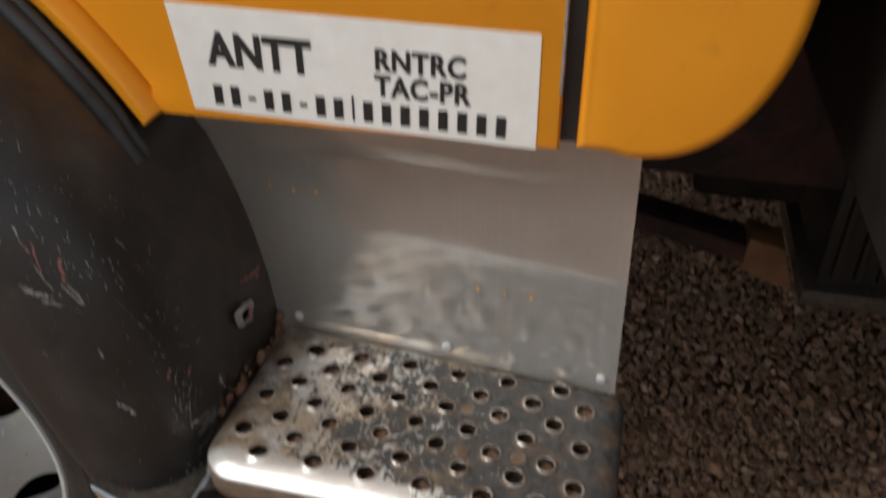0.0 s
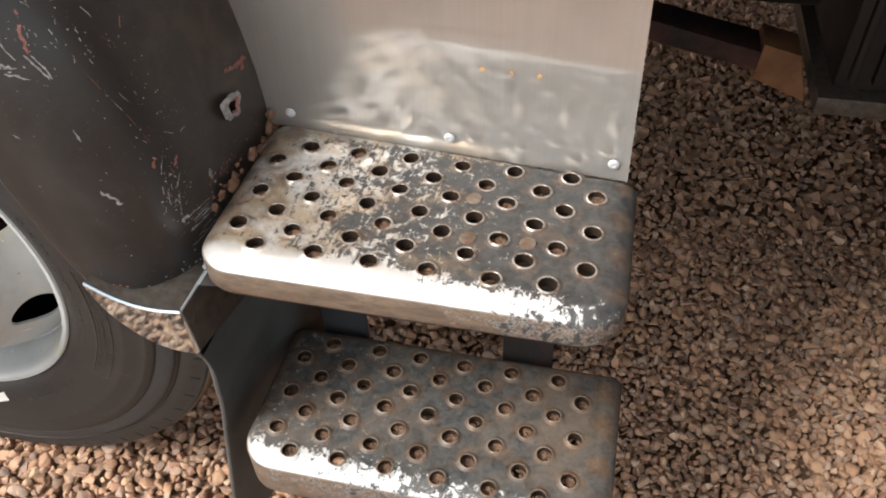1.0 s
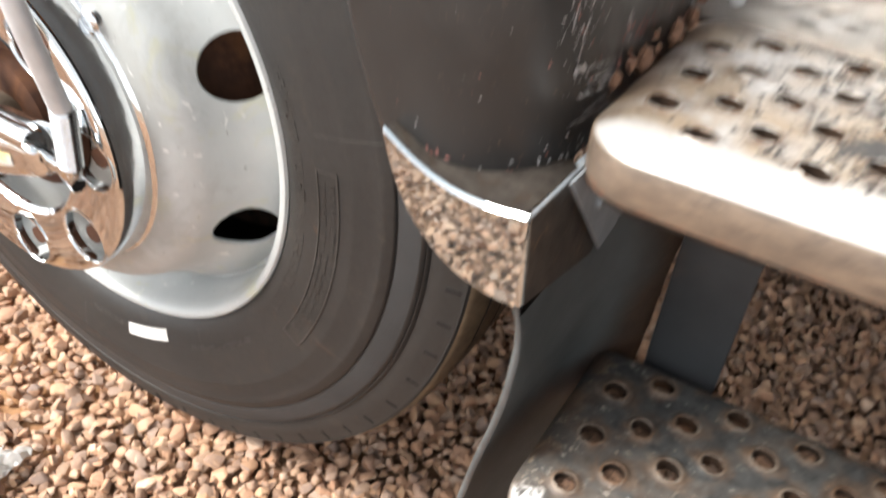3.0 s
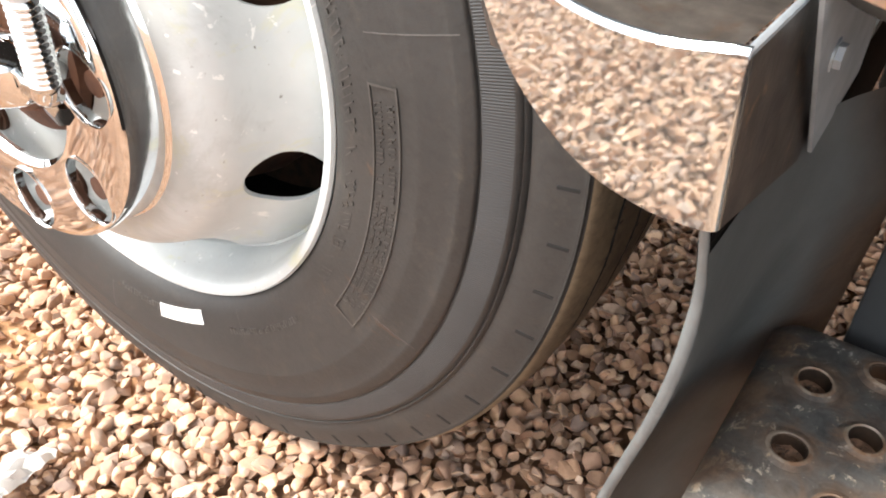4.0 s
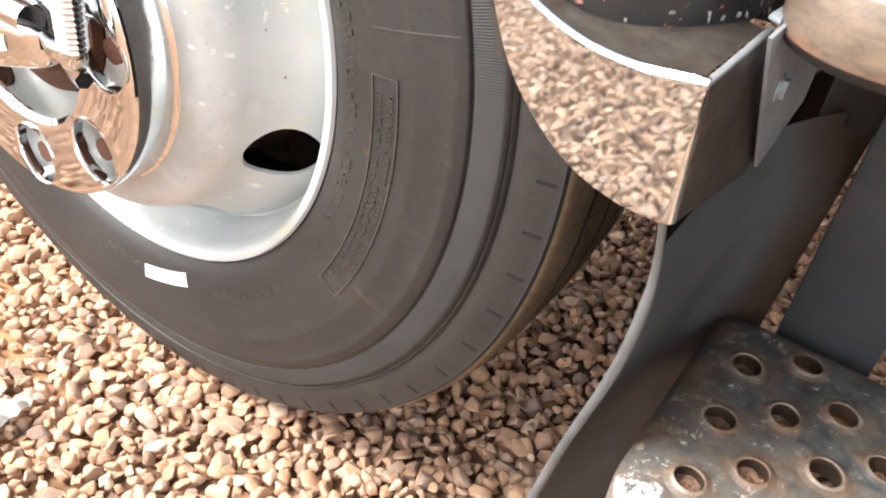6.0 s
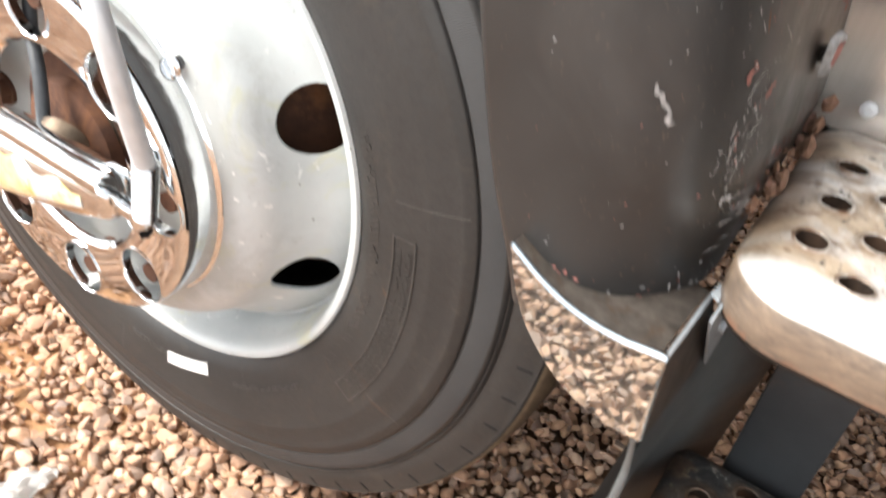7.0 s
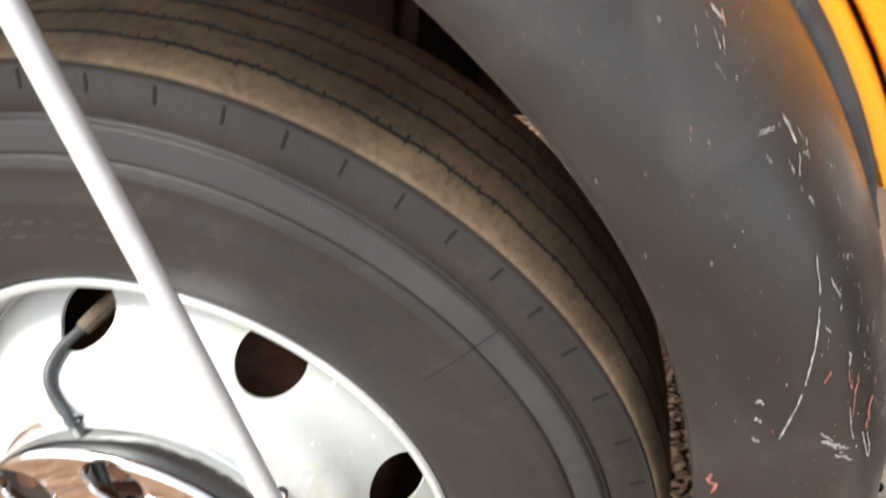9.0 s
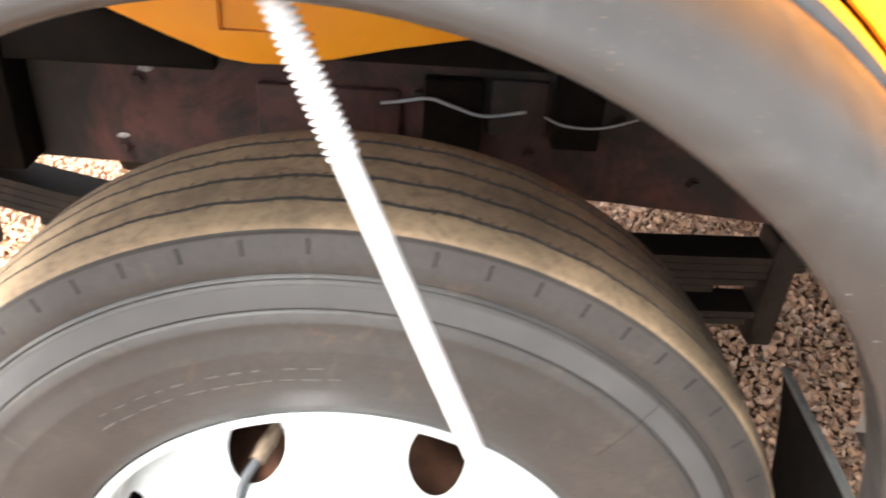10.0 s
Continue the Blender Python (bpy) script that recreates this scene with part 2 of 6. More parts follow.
def worn_step(name, x_worn, spread, y_edge, y_back, top, low, grime, grime_amount, holes, bloom_amount, black):
    """Steel tread with black paint left on it, rubbed bare towards one end and along the nose, with rust bloom and a
    brown skirt.
    """
    m, t, b = shader(name, 0.4, 0.0)
    x, y, z = axes(t)
    v = coords(t)
    n1 = grain(t, v, 22, 8, 0.75, 0.9)
    n2 = grain(t, v, 95, 7, 0.75, 0.6)
    hair = grain(t, coords(t, (1, 0.12, 1), (0, 0, 0.5)), 240, 3, 0.6, 0.3)
    along = maths(t, "DIVIDE", maths(t, "SUBTRACT", x_worn, x), spread)
    nose = maths(t, "MULTIPLY", maths(t, "SUBTRACT", y_edge, y), 34.0)
    nose = maths(t, "MINIMUM", maths(t, "MAXIMUM", nose, 0.0), 0.75)
    rear = maths(t, "ADD", maths(t, "SUBTRACT", y, y_back), maths(t, "MULTIPLY", x, 0.075))
    rear = maths(t, "MINIMUM", maths(t, "MAXIMUM", maths(t, "MULTIPLY", rear, 40.0), 0.0), 0.45)
    bare = maths(t, "ADD", maths(t, "ADD", along, maths(t, "MAXIMUM", nose, rear)), maths(t, "MULTIPLY", maths(t, "SUBTRACT", n1, 0.5), 1.9))
    bare = maths(t, "ADD", bare, maths(t, "MULTIPLY", maths(t, "SUBTRACT", n2, 0.5), 2.2))
    bare = maths(t, "ADD", bare, maths(t, "MULTIPLY", maths(t, "SUBTRACT", hair, 0.5), 0.9))
    bare = maths(t, "ADD", bare, maths(t, "MULTIPLY", ramp(t, grain(t, v, 190, 5, 0.75, 0.5), [(0.58, 0.0), (0.66, 1.0)]), 0.55))
    bare = ramp(t, bare, [(0.40, 0.0), (0.58, 1.0)])
    paint = mix(t, ramp(t, n2, [(0.35, 0.0), (0.7, 1.0)]), (0.024, 0.024, 0.024), black)
    steel = mix(t, ramp(t, grain(t, v, 55, 7, 0.7), [(0.35, 0.0), (0.68, 1.0)]), (0.48, 0.46, 0.43), (0.82, 0.81, 0.79))
    trodden = ramp(t, nose, [(0.05, 1.0), (0.45, 0.0)])
    steel = mix(t, maths(t, "MULTIPLY", trodden, ramp(t, grain(t, v, 13, 5, 0.65, 1.2), [(0.42, 0.0), (0.58, 0.8)])), steel, (0.44, 0.325, 0.20))
    steel = mix(t, maths(t, "MULTIPLY", trodden, ramp(t, grain(t, v, 48, 6, 0.7, 1.0), [(0.58, 0.0), (0.66, 0.85)])), steel, (0.20, 0.12, 0.07))
    steel = mix(t, trodden, (0.76, 0.75, 0.73), steel)
    col = mix(t, bare, paint, steel)
    mud = ramp(t, grain(t, v, 9, 7, 0.7, 0.7), [(0.62 - 0.3 * grime_amount, 0.0), (0.80 - 0.2 * grime_amount, 0.75)])
    mud = maths(t, "MULTIPLY", mud, ramp(t, nose, [(0.1, 1.0), (0.7, 0.25)]))
    col = mix(t, mud, col, grime)
    # rust bleeding out round the holes
    ring = maths(t, "ADD", maths(t, "MULTIPLY", from_holes(t, x, y, *holes), 45.0), maths(t, "MULTIPLY", maths(t, "SUBTRACT", grain(t, v, 34, 6, 0.75, 0.9), 0.5), 2.4))
    bloom = maths(t, "MULTIPLY", ramp(t, ring, [(0.28, 1.0), (0.80, 0.0)]), maths(t, "MULTIPLY", trodden, bloom_amount))
    col = mix(t, bloom, col, mix(t, ramp(t, n2, [(0.35, 0.0), (0.65, 1.0)]), (0.066, 0.040, 0.026), (0.175, 0.108, 0.067)))
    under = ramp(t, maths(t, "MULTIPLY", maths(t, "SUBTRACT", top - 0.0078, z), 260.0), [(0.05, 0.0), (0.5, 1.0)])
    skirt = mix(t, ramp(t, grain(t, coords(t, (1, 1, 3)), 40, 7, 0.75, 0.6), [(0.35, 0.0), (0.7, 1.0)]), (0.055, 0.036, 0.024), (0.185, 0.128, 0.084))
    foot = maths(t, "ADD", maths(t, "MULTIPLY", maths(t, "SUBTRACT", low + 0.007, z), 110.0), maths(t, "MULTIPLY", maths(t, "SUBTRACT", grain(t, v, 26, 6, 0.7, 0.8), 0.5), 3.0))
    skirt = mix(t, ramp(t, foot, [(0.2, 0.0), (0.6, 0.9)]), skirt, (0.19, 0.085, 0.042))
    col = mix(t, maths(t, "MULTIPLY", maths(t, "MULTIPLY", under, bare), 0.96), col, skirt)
    t.links.new(col, b.inputs["Base Color"])
    clean = maths(t, "MULTIPLY", maths(t, "SUBTRACT", 1.0, mud), maths(t, "SUBTRACT", 1.0, maths(t, "MULTIPLY", under, 0.92)))
    t.links.new(maths(t, "MULTIPLY", maths(t, "MULTIPLY", bare, 0.62), clean), b.inputs["Metallic"])
    t.links.new(maths(t, "ADD", ramp(t, bare, [(0.0, 0.46), (1.0, 0.31)]), maths(t, "MULTIPLY", mud, 0.3)), b.inputs["Roughness"])
    relief(t, b, maths(t, "ADD", maths(t, "ADD", n1, maths(t, "MULTIPLY", n2, 0.35)), maths(t, "MULTIPLY", bare, -0.25)), 0.0012, 0.7)
    return m


M_STEP_UP = worn_step("worn_black_and_bare_step", 0.870, 0.27, -0.100, 0.116, 0.7225, 0.684, (0.33, 0.23, 0.13), 0.15, (0.661, 0.635, 0.0465), 0.55, (0.088, 0.085, 0.082))
M_STEP_LOW = worn_step("muddy_black_step", 0.68, 0.46, -0.145, 0.30, 0.4705, 0.410, (0.155, 0.108, 0.074), 0.52, (0.674, 0.648, -0.0135), 0.85, (0.110, 0.110, 0.106))
M_COLLAR_RUSTY = surface("rusty_steel_rim", (0.11, 0.075, 0.052), (0.28, 0.235, 0.19), 0.55, 0.3, 70, (0.14, 0.075, 0.04), 40, 0.45, 0.6, 0.0003, 300)
M_COLLAR = surface("rubbed_steel_rim", (0.30, 0.27, 0.235), (0.60, 0.57, 0.53), 0.40, 0.7, 160, (0.17, 0.095, 0.055), 90, 0.47, 0.60, 0.0002, 300)


def fender_plastic():
    """Scuffed dark grey moulding, paler where dust clings, with ochre wear along its rolled edge."""
    m, t, b = shader("scuffed_dark_fender", 0.5, 0.0)
    b.inputs["Specular IOR Level"].default_value = 0.46
    v = coords(t)
    cloud = grain(t, v, 5, 5, 0.6)
    col = mix(t, ramp(t, cloud, [(0.35, 0.0), (0.7, 1.0)]), (0.0150, 0.0143, 0.0138), (0.0265, 0.0252, 0.0242))
    fine = ramp(t, grain(t, v, 320, 3, 0.6), [(0.66, 0.0), (0.72, 1.0)])
    col = mix(t, maths(t, "MULTIPLY", fine, 0.35), col, (0.22, 0.13, 0.09))
    dusty = ramp(t, grain(t, v, 9, 5, 0.6, 0.8), [(0.52, 0.0), (0.74, 0.55)])
    col = mix(t, dusty, col, (0.055, 0.052, 0.050))
    at = t.nodes.new("ShaderNodeAttribute")
    at.attribute_name = "edge"
    wear = maths(t, "MULTIPLY", at.outputs["Fac"], ramp(t, grain(t, v, 22, 6, 0.7, 0.6), [(0.40, 0.0), (0.62, 1.0)]))
    col = mix(t, maths(t, "MULTIPLY", wear, 0.5), col, (0.13, 0.085, 0.055))
    t.links.new(col, b.inputs["Base Color"])
    t.links.new(ramp(t, grain(t, v, 30, 6), [(0.3, 0.28), (0.7, 0.46)]), b.inputs["Roughness"])
    relief(t, b, maths(t, "ADD", grain(t, v, 180, 5), maths(t, "MULTIPLY", grain(t, coords(t, (9, 9, 0.5)), 20, 5), 0.8)), 0.0002, 0.35)
    return m


M_FENDER = fender_plastic()


def rubber(name, dark, light, dust, dust_from, rough=0.72, rusty=0.0):
    m, t, b = shader(name, rough, 0.0)
    v = coords(t)
    col = mix(t, ramp(t, grain(t, v, 9, 5), [(0.3, 0.0), (0.7, 1.0)]), dark, light)
    mask = ramp(t, grain(t, v, 28, 8, 0.75, 0.5), [(dust_from, 0.0), (dust_from + 0.2, 1.0)])
    col = mix(t, mask, col, dust)
    col = mix(t, ramp(t, grain(t, v, 120, 5, 0.7, 0.4), [(0.46, 0.0), (0.72, 0.5)]), col, tuple(c * 0.5 for c in dark))
    if rusty:
        col = mix(t, ramp(t, grain(t, v, 17, 6, 0.7, 0.8), [(0.66, 0.0), (0.74, rusty)]), col, (0.11, 0.055, 0.026))
    t.links.new(col, b.inputs["Base Color"])
    relief(t, b, maths(t, "ADD", grain(t, v, 260, 5), maths(t, "MULTIPLY", grain(t, v, 70, 4), 0.6)), 0.0006, 0.6)
    return m


M_SIDEWALL = rubber("tyre_sidewall", (0.019, 0.0183, 0.0175), (0.029, 0.0276, 0.0262), (0.052, 0.043, 0.034), 0.56, 0.55, 0.6)
M_TREAD = rubber("dusty_tread", (0.12, 0.084, 0.050), (0.25, 0.178, 0.108), (0.085, 0.062, 0.040), 0.50, 0.9)
M_GROOVE = rubber("tread_groove", (0.022, 0.020, 0.018), (0.035, 0.030, 0.026), (0.06, 0.05, 0.04), 0.6, 0.9)
M_SIPE = rubber("sipe_black", (0.006, 0.006, 0.006), (0.012, 0.011, 0.010), (0.03, 0.025, 0.02), 0.6, 0.9)
M_LETTER = rubber("raised_sidewall_rubber", (0.044, 0.042, 0.039), (0.068, 0.064, 0.060), (0.08, 0.072, 0.062), 0.56, 0.45)
M_MARK = rubber("pale_mould_line", (0.070, 0.065, 0.060), (0.11, 0.10, 0.095), (0.05, 0.046, 0.042), 0.55)


def ribbed():
    m, t, b = shader("ribbed_grey_band", 0.62, 0.0)
    x, y, z = axes(t)
    ang = maths(t, "ARCTAN2", maths(t, "SUBTRACT", z, 0.5072), x)
    wave = maths(t, "SINE", maths(t, "MULTIPLY", ang, 1340.0))
    v = coords(t)
    col = mix(t, ramp(t, grain(t, v, 12, 5), [(0.35, 0.0), (0.7, 1.0)]), (0.032, 0.033, 0.034), (0.046, 0.047, 0.048))
    t.links.new(col, b.inputs["Base Color"])
    relief(t, b, wave, 0.0003, 0.5)
    return m


M_BAND = ribbed()


def stone_material():
    """Crushed river gravel: brown, tan, rose and grey stones with dust."""
    m, t, b = shader("gravel_stone", 0.82, 0.0)
    g = t.nodes.new("ShaderNodeNewGeometry")
    v = coords(t)
    one = g.outputs["Random Per Island"]
    col = ramp(t, one, [(0.0, (0.142, 0.096, 0.075)), (0.10, (0.360, 0.205, 0.122)), (0.22, (0.503, 0.315, 0.193)), (0.34, (0.393, 0.215, 0.132)), (0.46, (0.568, 0.382, 0.253)),
                        (0.57, (0.262, 0.191, 0.155)), (0.66, (0.458, 0.253, 0.155)), (0.75, (0.371, 0.276, 0.220)), (0.84, (0.513, 0.296, 0.178)), (0.92, (0.197, 0.148, 0.127)), (1.0, (0.655, 0.477, 0.347))])
    col = mix(t, ramp(t, grain(t, v, 150, 6, 0.7), [(0.45, 0.0), (0.80, 0.32)]), col, (0.174, 0.096, 0.056))
    col = mix(t, ramp(t, grain(t, v, 60, 5, 0.7), [(0.50, 0.0), (0.72, 0.45)]), col, (0.503, 0.315, 0.188))
    col = mix(t, 0.10, col, (0.42, 0.235, 0.135))
    t.links.new(col, b.inputs["Base Color"])
    relief(t, b, grain(t, v, 420, 5, 0.7), 0.0012, 0.7)
    return m


M_STONE = stone_material()


def soil_material():
    m, t, b = shader("ochre_soil", 0.95, 0.0)
    v = coords(t)
    col = mix(t, ramp(t, grain(t, v, 14, 8, 0.7), [(0.3, 0.0), (0.7, 1.0)]), (0.28, 0.14, 0.062), (0.45, 0.25, 0.125))
    # darker soil under the gravel, so gaps between stones read as shade
    dark = mix(t, ramp(t, grain(t, v, 30, 8, 0.7), [(0.3, 0.0), (0.7, 1.0)]), (0.10, 0.055, 0.03), (0.20, 0.11, 0.06))
    col = mix(t, ramp(t, maths(t, "ADD", axes(t)[0], 0.5), [(0.35, 0.0), (0.6, 1.0)]), col, dark)
    cells = t.nodes.new("ShaderNodeTexVoronoi")
    cells.inputs["Scale"].default_value = 38
    t.links.new(v, cells.inputs["Vector"])
    pebble = mix(t, 0.86, cells.outputs["Color"], (0.33, 0.205, 0.125))
    # far pebbles are flat, their edges darkened like shaded gaps
    pebble = mix(t, ramp(t, cells.outputs["Distance"], [(0.25, 0.0), (0.7, 0.85)]), pebble, (0.12, 0.07, 0.04))
    x, y, z = axes(t)
    far = maths(t, "MAXIMUM", maths(t, "ABSOLUTE", maths(t, "SUBTRACT", x, 0.4)), maths(t, "ABSOLUTE", maths(t, "SUBTRACT", y, 0.6)))
    t.links.new(mix(t, ramp(t, maths(t, "MULTIPLY", far, 0.2), [(0.42, 0.0), (0.5, 1.0)]), col, pebble), b.inputs["Base Color"])
    relief(t, b, grain(t, v, 130, 8, 0.75), 0.004, 0.8)
    return m


M_SOIL = soil_material()


# ---- mesh helpers ----
def part(name, bm, material, parent=None, label="", smooth=40):
    """Link a bmesh as one mesh object under a thing or a part."""
    me = bpy.data.meshes.new(name)
    bmesh.ops.recalc_face_normals(bm, faces=bm.faces)
    bm.to_mesh(me)
    bm.free()
    for m in material if isinstance(material, (list, tuple)) else [material]:
        me.materials.append(m)
    if smooth:
        me.polygons.foreach_set("use_smooth", [True] * len(me.polygons))
        me.set_sharp_from_angle(angle=radians(smooth))
    ob = new(name, me)
    if parent:
        ob.parent = parent
    if label:
        tagged(ob, label)
    return ob


def add_box(bm, lo, hi, bevel=0.0, m=None):
    r = bmesh.ops.create_cube(bm, size=1.0)
    vs = r["verts"]
    for v in vs:
        v.co = Vector([lo[k] + (hi[k] - lo[k]) * (v.co[k] + 0.5) for k in range(3)])
    if bevel:
        es = list({e for v in vs for e in v.link_edges})
        out = bmesh.ops.bevel(bm, geom=es, offset=bevel, segments=2, affect="EDGES", profile=0.5)
        vs = list({v for f in out["faces"] for v in f.verts} | {v for v in vs if v.is_valid})
    if m is not None:
        bmesh.ops.transform(bm, matrix=m, verts=[v for v in vs if v.is_valid])
    return vs


def add_rings(bm, rings, closed=True, cap_start=False, cap_end=False, mats=None, wrap=False):
    """Skin a list of rings of equal length."""
    made = [[bm.verts.new(p) for p in ring] for ring in rings]
    n = len(made[0])
    count = len(made) if wrap else len(made) - 1
    for k in range(count):
        a, b = made[k], made[(k + 1) % len(made)]
        for i in range(n if closed else n - 1):
            j = (i + 1) % n
            f = bm.faces.new((a[i], a[j], b[j], b[i]))
            if mats:
                f.material_index = mats[k]
    if cap_start:
        bm.faces.new(made[0])
    if cap_end:
        bm.faces.new(made[-1][::-1])
    return made


def add_tube(bm, points, radius, sides=12, caps=True):
    """A round tube along points; radius may be a list."""
    pts = [Vector(p) for p in points]
    rings, up = [], None
    for i, p in enumerate(pts):
        way = (pts[min(i + 1, len(pts) - 1)] - pts[max(i - 1, 0)]).normalized()
        if up is None:
            up = way.orthogonal().normalized()
        up = (up - way * up.dot(way)).normalized()
        side = way.cross(up)
        r = radius[i] if isinstance(radius, (list, tuple)) else radius
        rings.append([p + (up * math.cos(a) + side * math.sin(a)) * r for a in [2 * math.pi * k / sides for k in range(sides)]])
    add_rings(bm, rings, True, caps, caps)


def smooth_line(points, steps=8):
    """A smooth curve through a few points."""
    p = [Vector(q) for q in points]
    p = [p[0] * 2 - p[1]] + p + [p[-1] * 2 - p[-2]]
    out = []
    for i in range(1, len(p) - 2):
        for k in range(steps):
            u = k / steps
            a, b, c, d = p[i - 1], p[i], p[i + 1], p[i + 2]
            out.append(0.5 * (2 * b + (c - a) * u + (2 * a - 5 * b + 4 * c - d) * u * u + (3 * b - a - 3 * c + d) * u ** 3))
    out.append(p[-2])
    return out


def add_slab(bm, outline, thickness, bevel=0.0, segments=2):
    """A flat plate: outline is a list of 3D points in one plane, thickness a vector."""
    a = [bm.verts.new(p) for p in outline]
    f = bm.faces.new(a)
    out = bmesh.ops.extrude_face_region(bm, geom=[f])
    vs = [g for g in out["geom"] if isinstance(g, bmesh.types.BMVert)]
    bmesh.ops.translate(bm, vec=Vector(thickness), verts=vs)
    if bevel:
        rim = [e for e in bm.edges if e.is_valid and any(v in a for v in e.verts) != all(v in a for v in e.verts) or all(v in a for v in e.verts) or all(v in vs for v in e.verts)]
        edges = [e for e in set(rim) if e.is_valid and ((all(v in a for v in e.verts)) or (all(v in vs for v in e.verts)))]
        bmesh.ops.bevel(bm, geom=edges, offset=bevel, segments=segments, affect="EDGES", profile=0.5)


def carve(bm, cutter):
    """Cut the closed bmesh cutter out of the closed bmesh bm."""
    obs = []
    for k, b in enumerate((bm, cutter)):
        bmesh.ops.recalc_face_normals(b, faces=b.faces)
        me = bpy.data.meshes.new("blank")
        b.to_mesh(me)
        b.free()
        obs.append(new("blank", me))
    mod = obs[0].modifiers.new("cut", "BOOLEAN")
    mod.operation, mod.solver, mod.object = "DIFFERENCE", "EXACT", obs[1]
    deps = bpy.context.evaluated_depsgraph_get()
    me = bpy.data.meshes.new_from_object(obs[0].evaluated_get(deps))
    out = bmesh.new()
    out.from_mesh(me)
    for o in obs:
        data = o.data
        bpy.data.objects.remove(o)
        bpy.data.meshes.remove(data)
    bpy.data.meshes.remove(me)
    return out


def table(pairs, x):
    """Piecewise smooth reading of (x, y) pairs."""
    if x <= pairs[0][0]:
        return pairs[0][1]
    for (a, p), (b, q) in zip(pairs, pairs[1:]):
        if x <= b:
            return p + (q - p) * (x - a) / (b - a)
    return pairs[-1][1]


# ---- the ground ----
def make_ground():
    bm = bmesh.new()
    xs = [-400, -60, -12, -5] + [-3 + 0.25 * k for k in range(33)] + [8, 14, 60, 400]
    ys = [-400, -60, -12, -5] + [-3 + 0.25 * k for k in range(33)] + [8, 14, 60, 400]
    grid = [[bm.verts.new((x, y, -0.024 + (0.006 * noise.noise((x * 1.3, y * 1.3, 0)) if abs(x) < 6 and abs(y) < 6 else 0))) for x in xs] for y in ys]
    for j in range(len(ys) - 1):
        for i in range(len(xs) - 1):
            bm.faces.new((grid[j][i], grid[j][i + 1], grid[j + 1][i + 1], grid[j + 1][i]))
    tagged(part("ground", bm, M_SOIL), "flat yard of ochre soil under loose gravel", "ground", kind="structure")


def stone_shapes(points, round_off, count, seed):
    """A few angular broken pebbles as arrays of corners and triangles, all padded to one size."""
    rng = np.random.default_rng(seed)
    shapes = []
    for _ in range(count):
        q = rng.normal(size=(points, 3))
        q /= np.linalg.norm(q, axis=1)[:, None]
        q *= rng.uniform(0.78, 1.0, (points, 1)) * np.array([1.0, rng.uniform(0.66, 0.95), rng.uniform(0.55, 0.82)]) * 0.74
        bm = bmesh.new()
        for p in q:
            bm.verts.new(p)
        out = bmesh.ops.convex_hull(bm, input=bm.verts[:])
        bmesh.ops.delete(bm, geom=list({g for g in out["geom_interior"] + out["geom_unused"] if isinstance(g, bmesh.types.BMVert)}), context="VERTS")
        bmesh.ops.dissolve_limit(bm, angle_limit=radians(16), verts=bm.verts[:], edges=bm.edges[:])
        if round_off:
            bmesh.ops.bevel(bm, geom=bm.edges[:], offset=round_off, segments=1, affect="EDGES", profile=0.5)
        bmesh.ops.triangulate(bm, faces=bm.faces[:])
        bm.verts.index_update()
        shapes.append((np.array([v.co[:] for v in bm.verts]), np.array([[v.index for v in f.verts] for f in bm.faces])))
        bm.free()
    return shapes


BALD = ((-0.31, -0.085, 0.075), (-0.20, -0.115, 0.055), (-0.34, -0.15, 0.08))


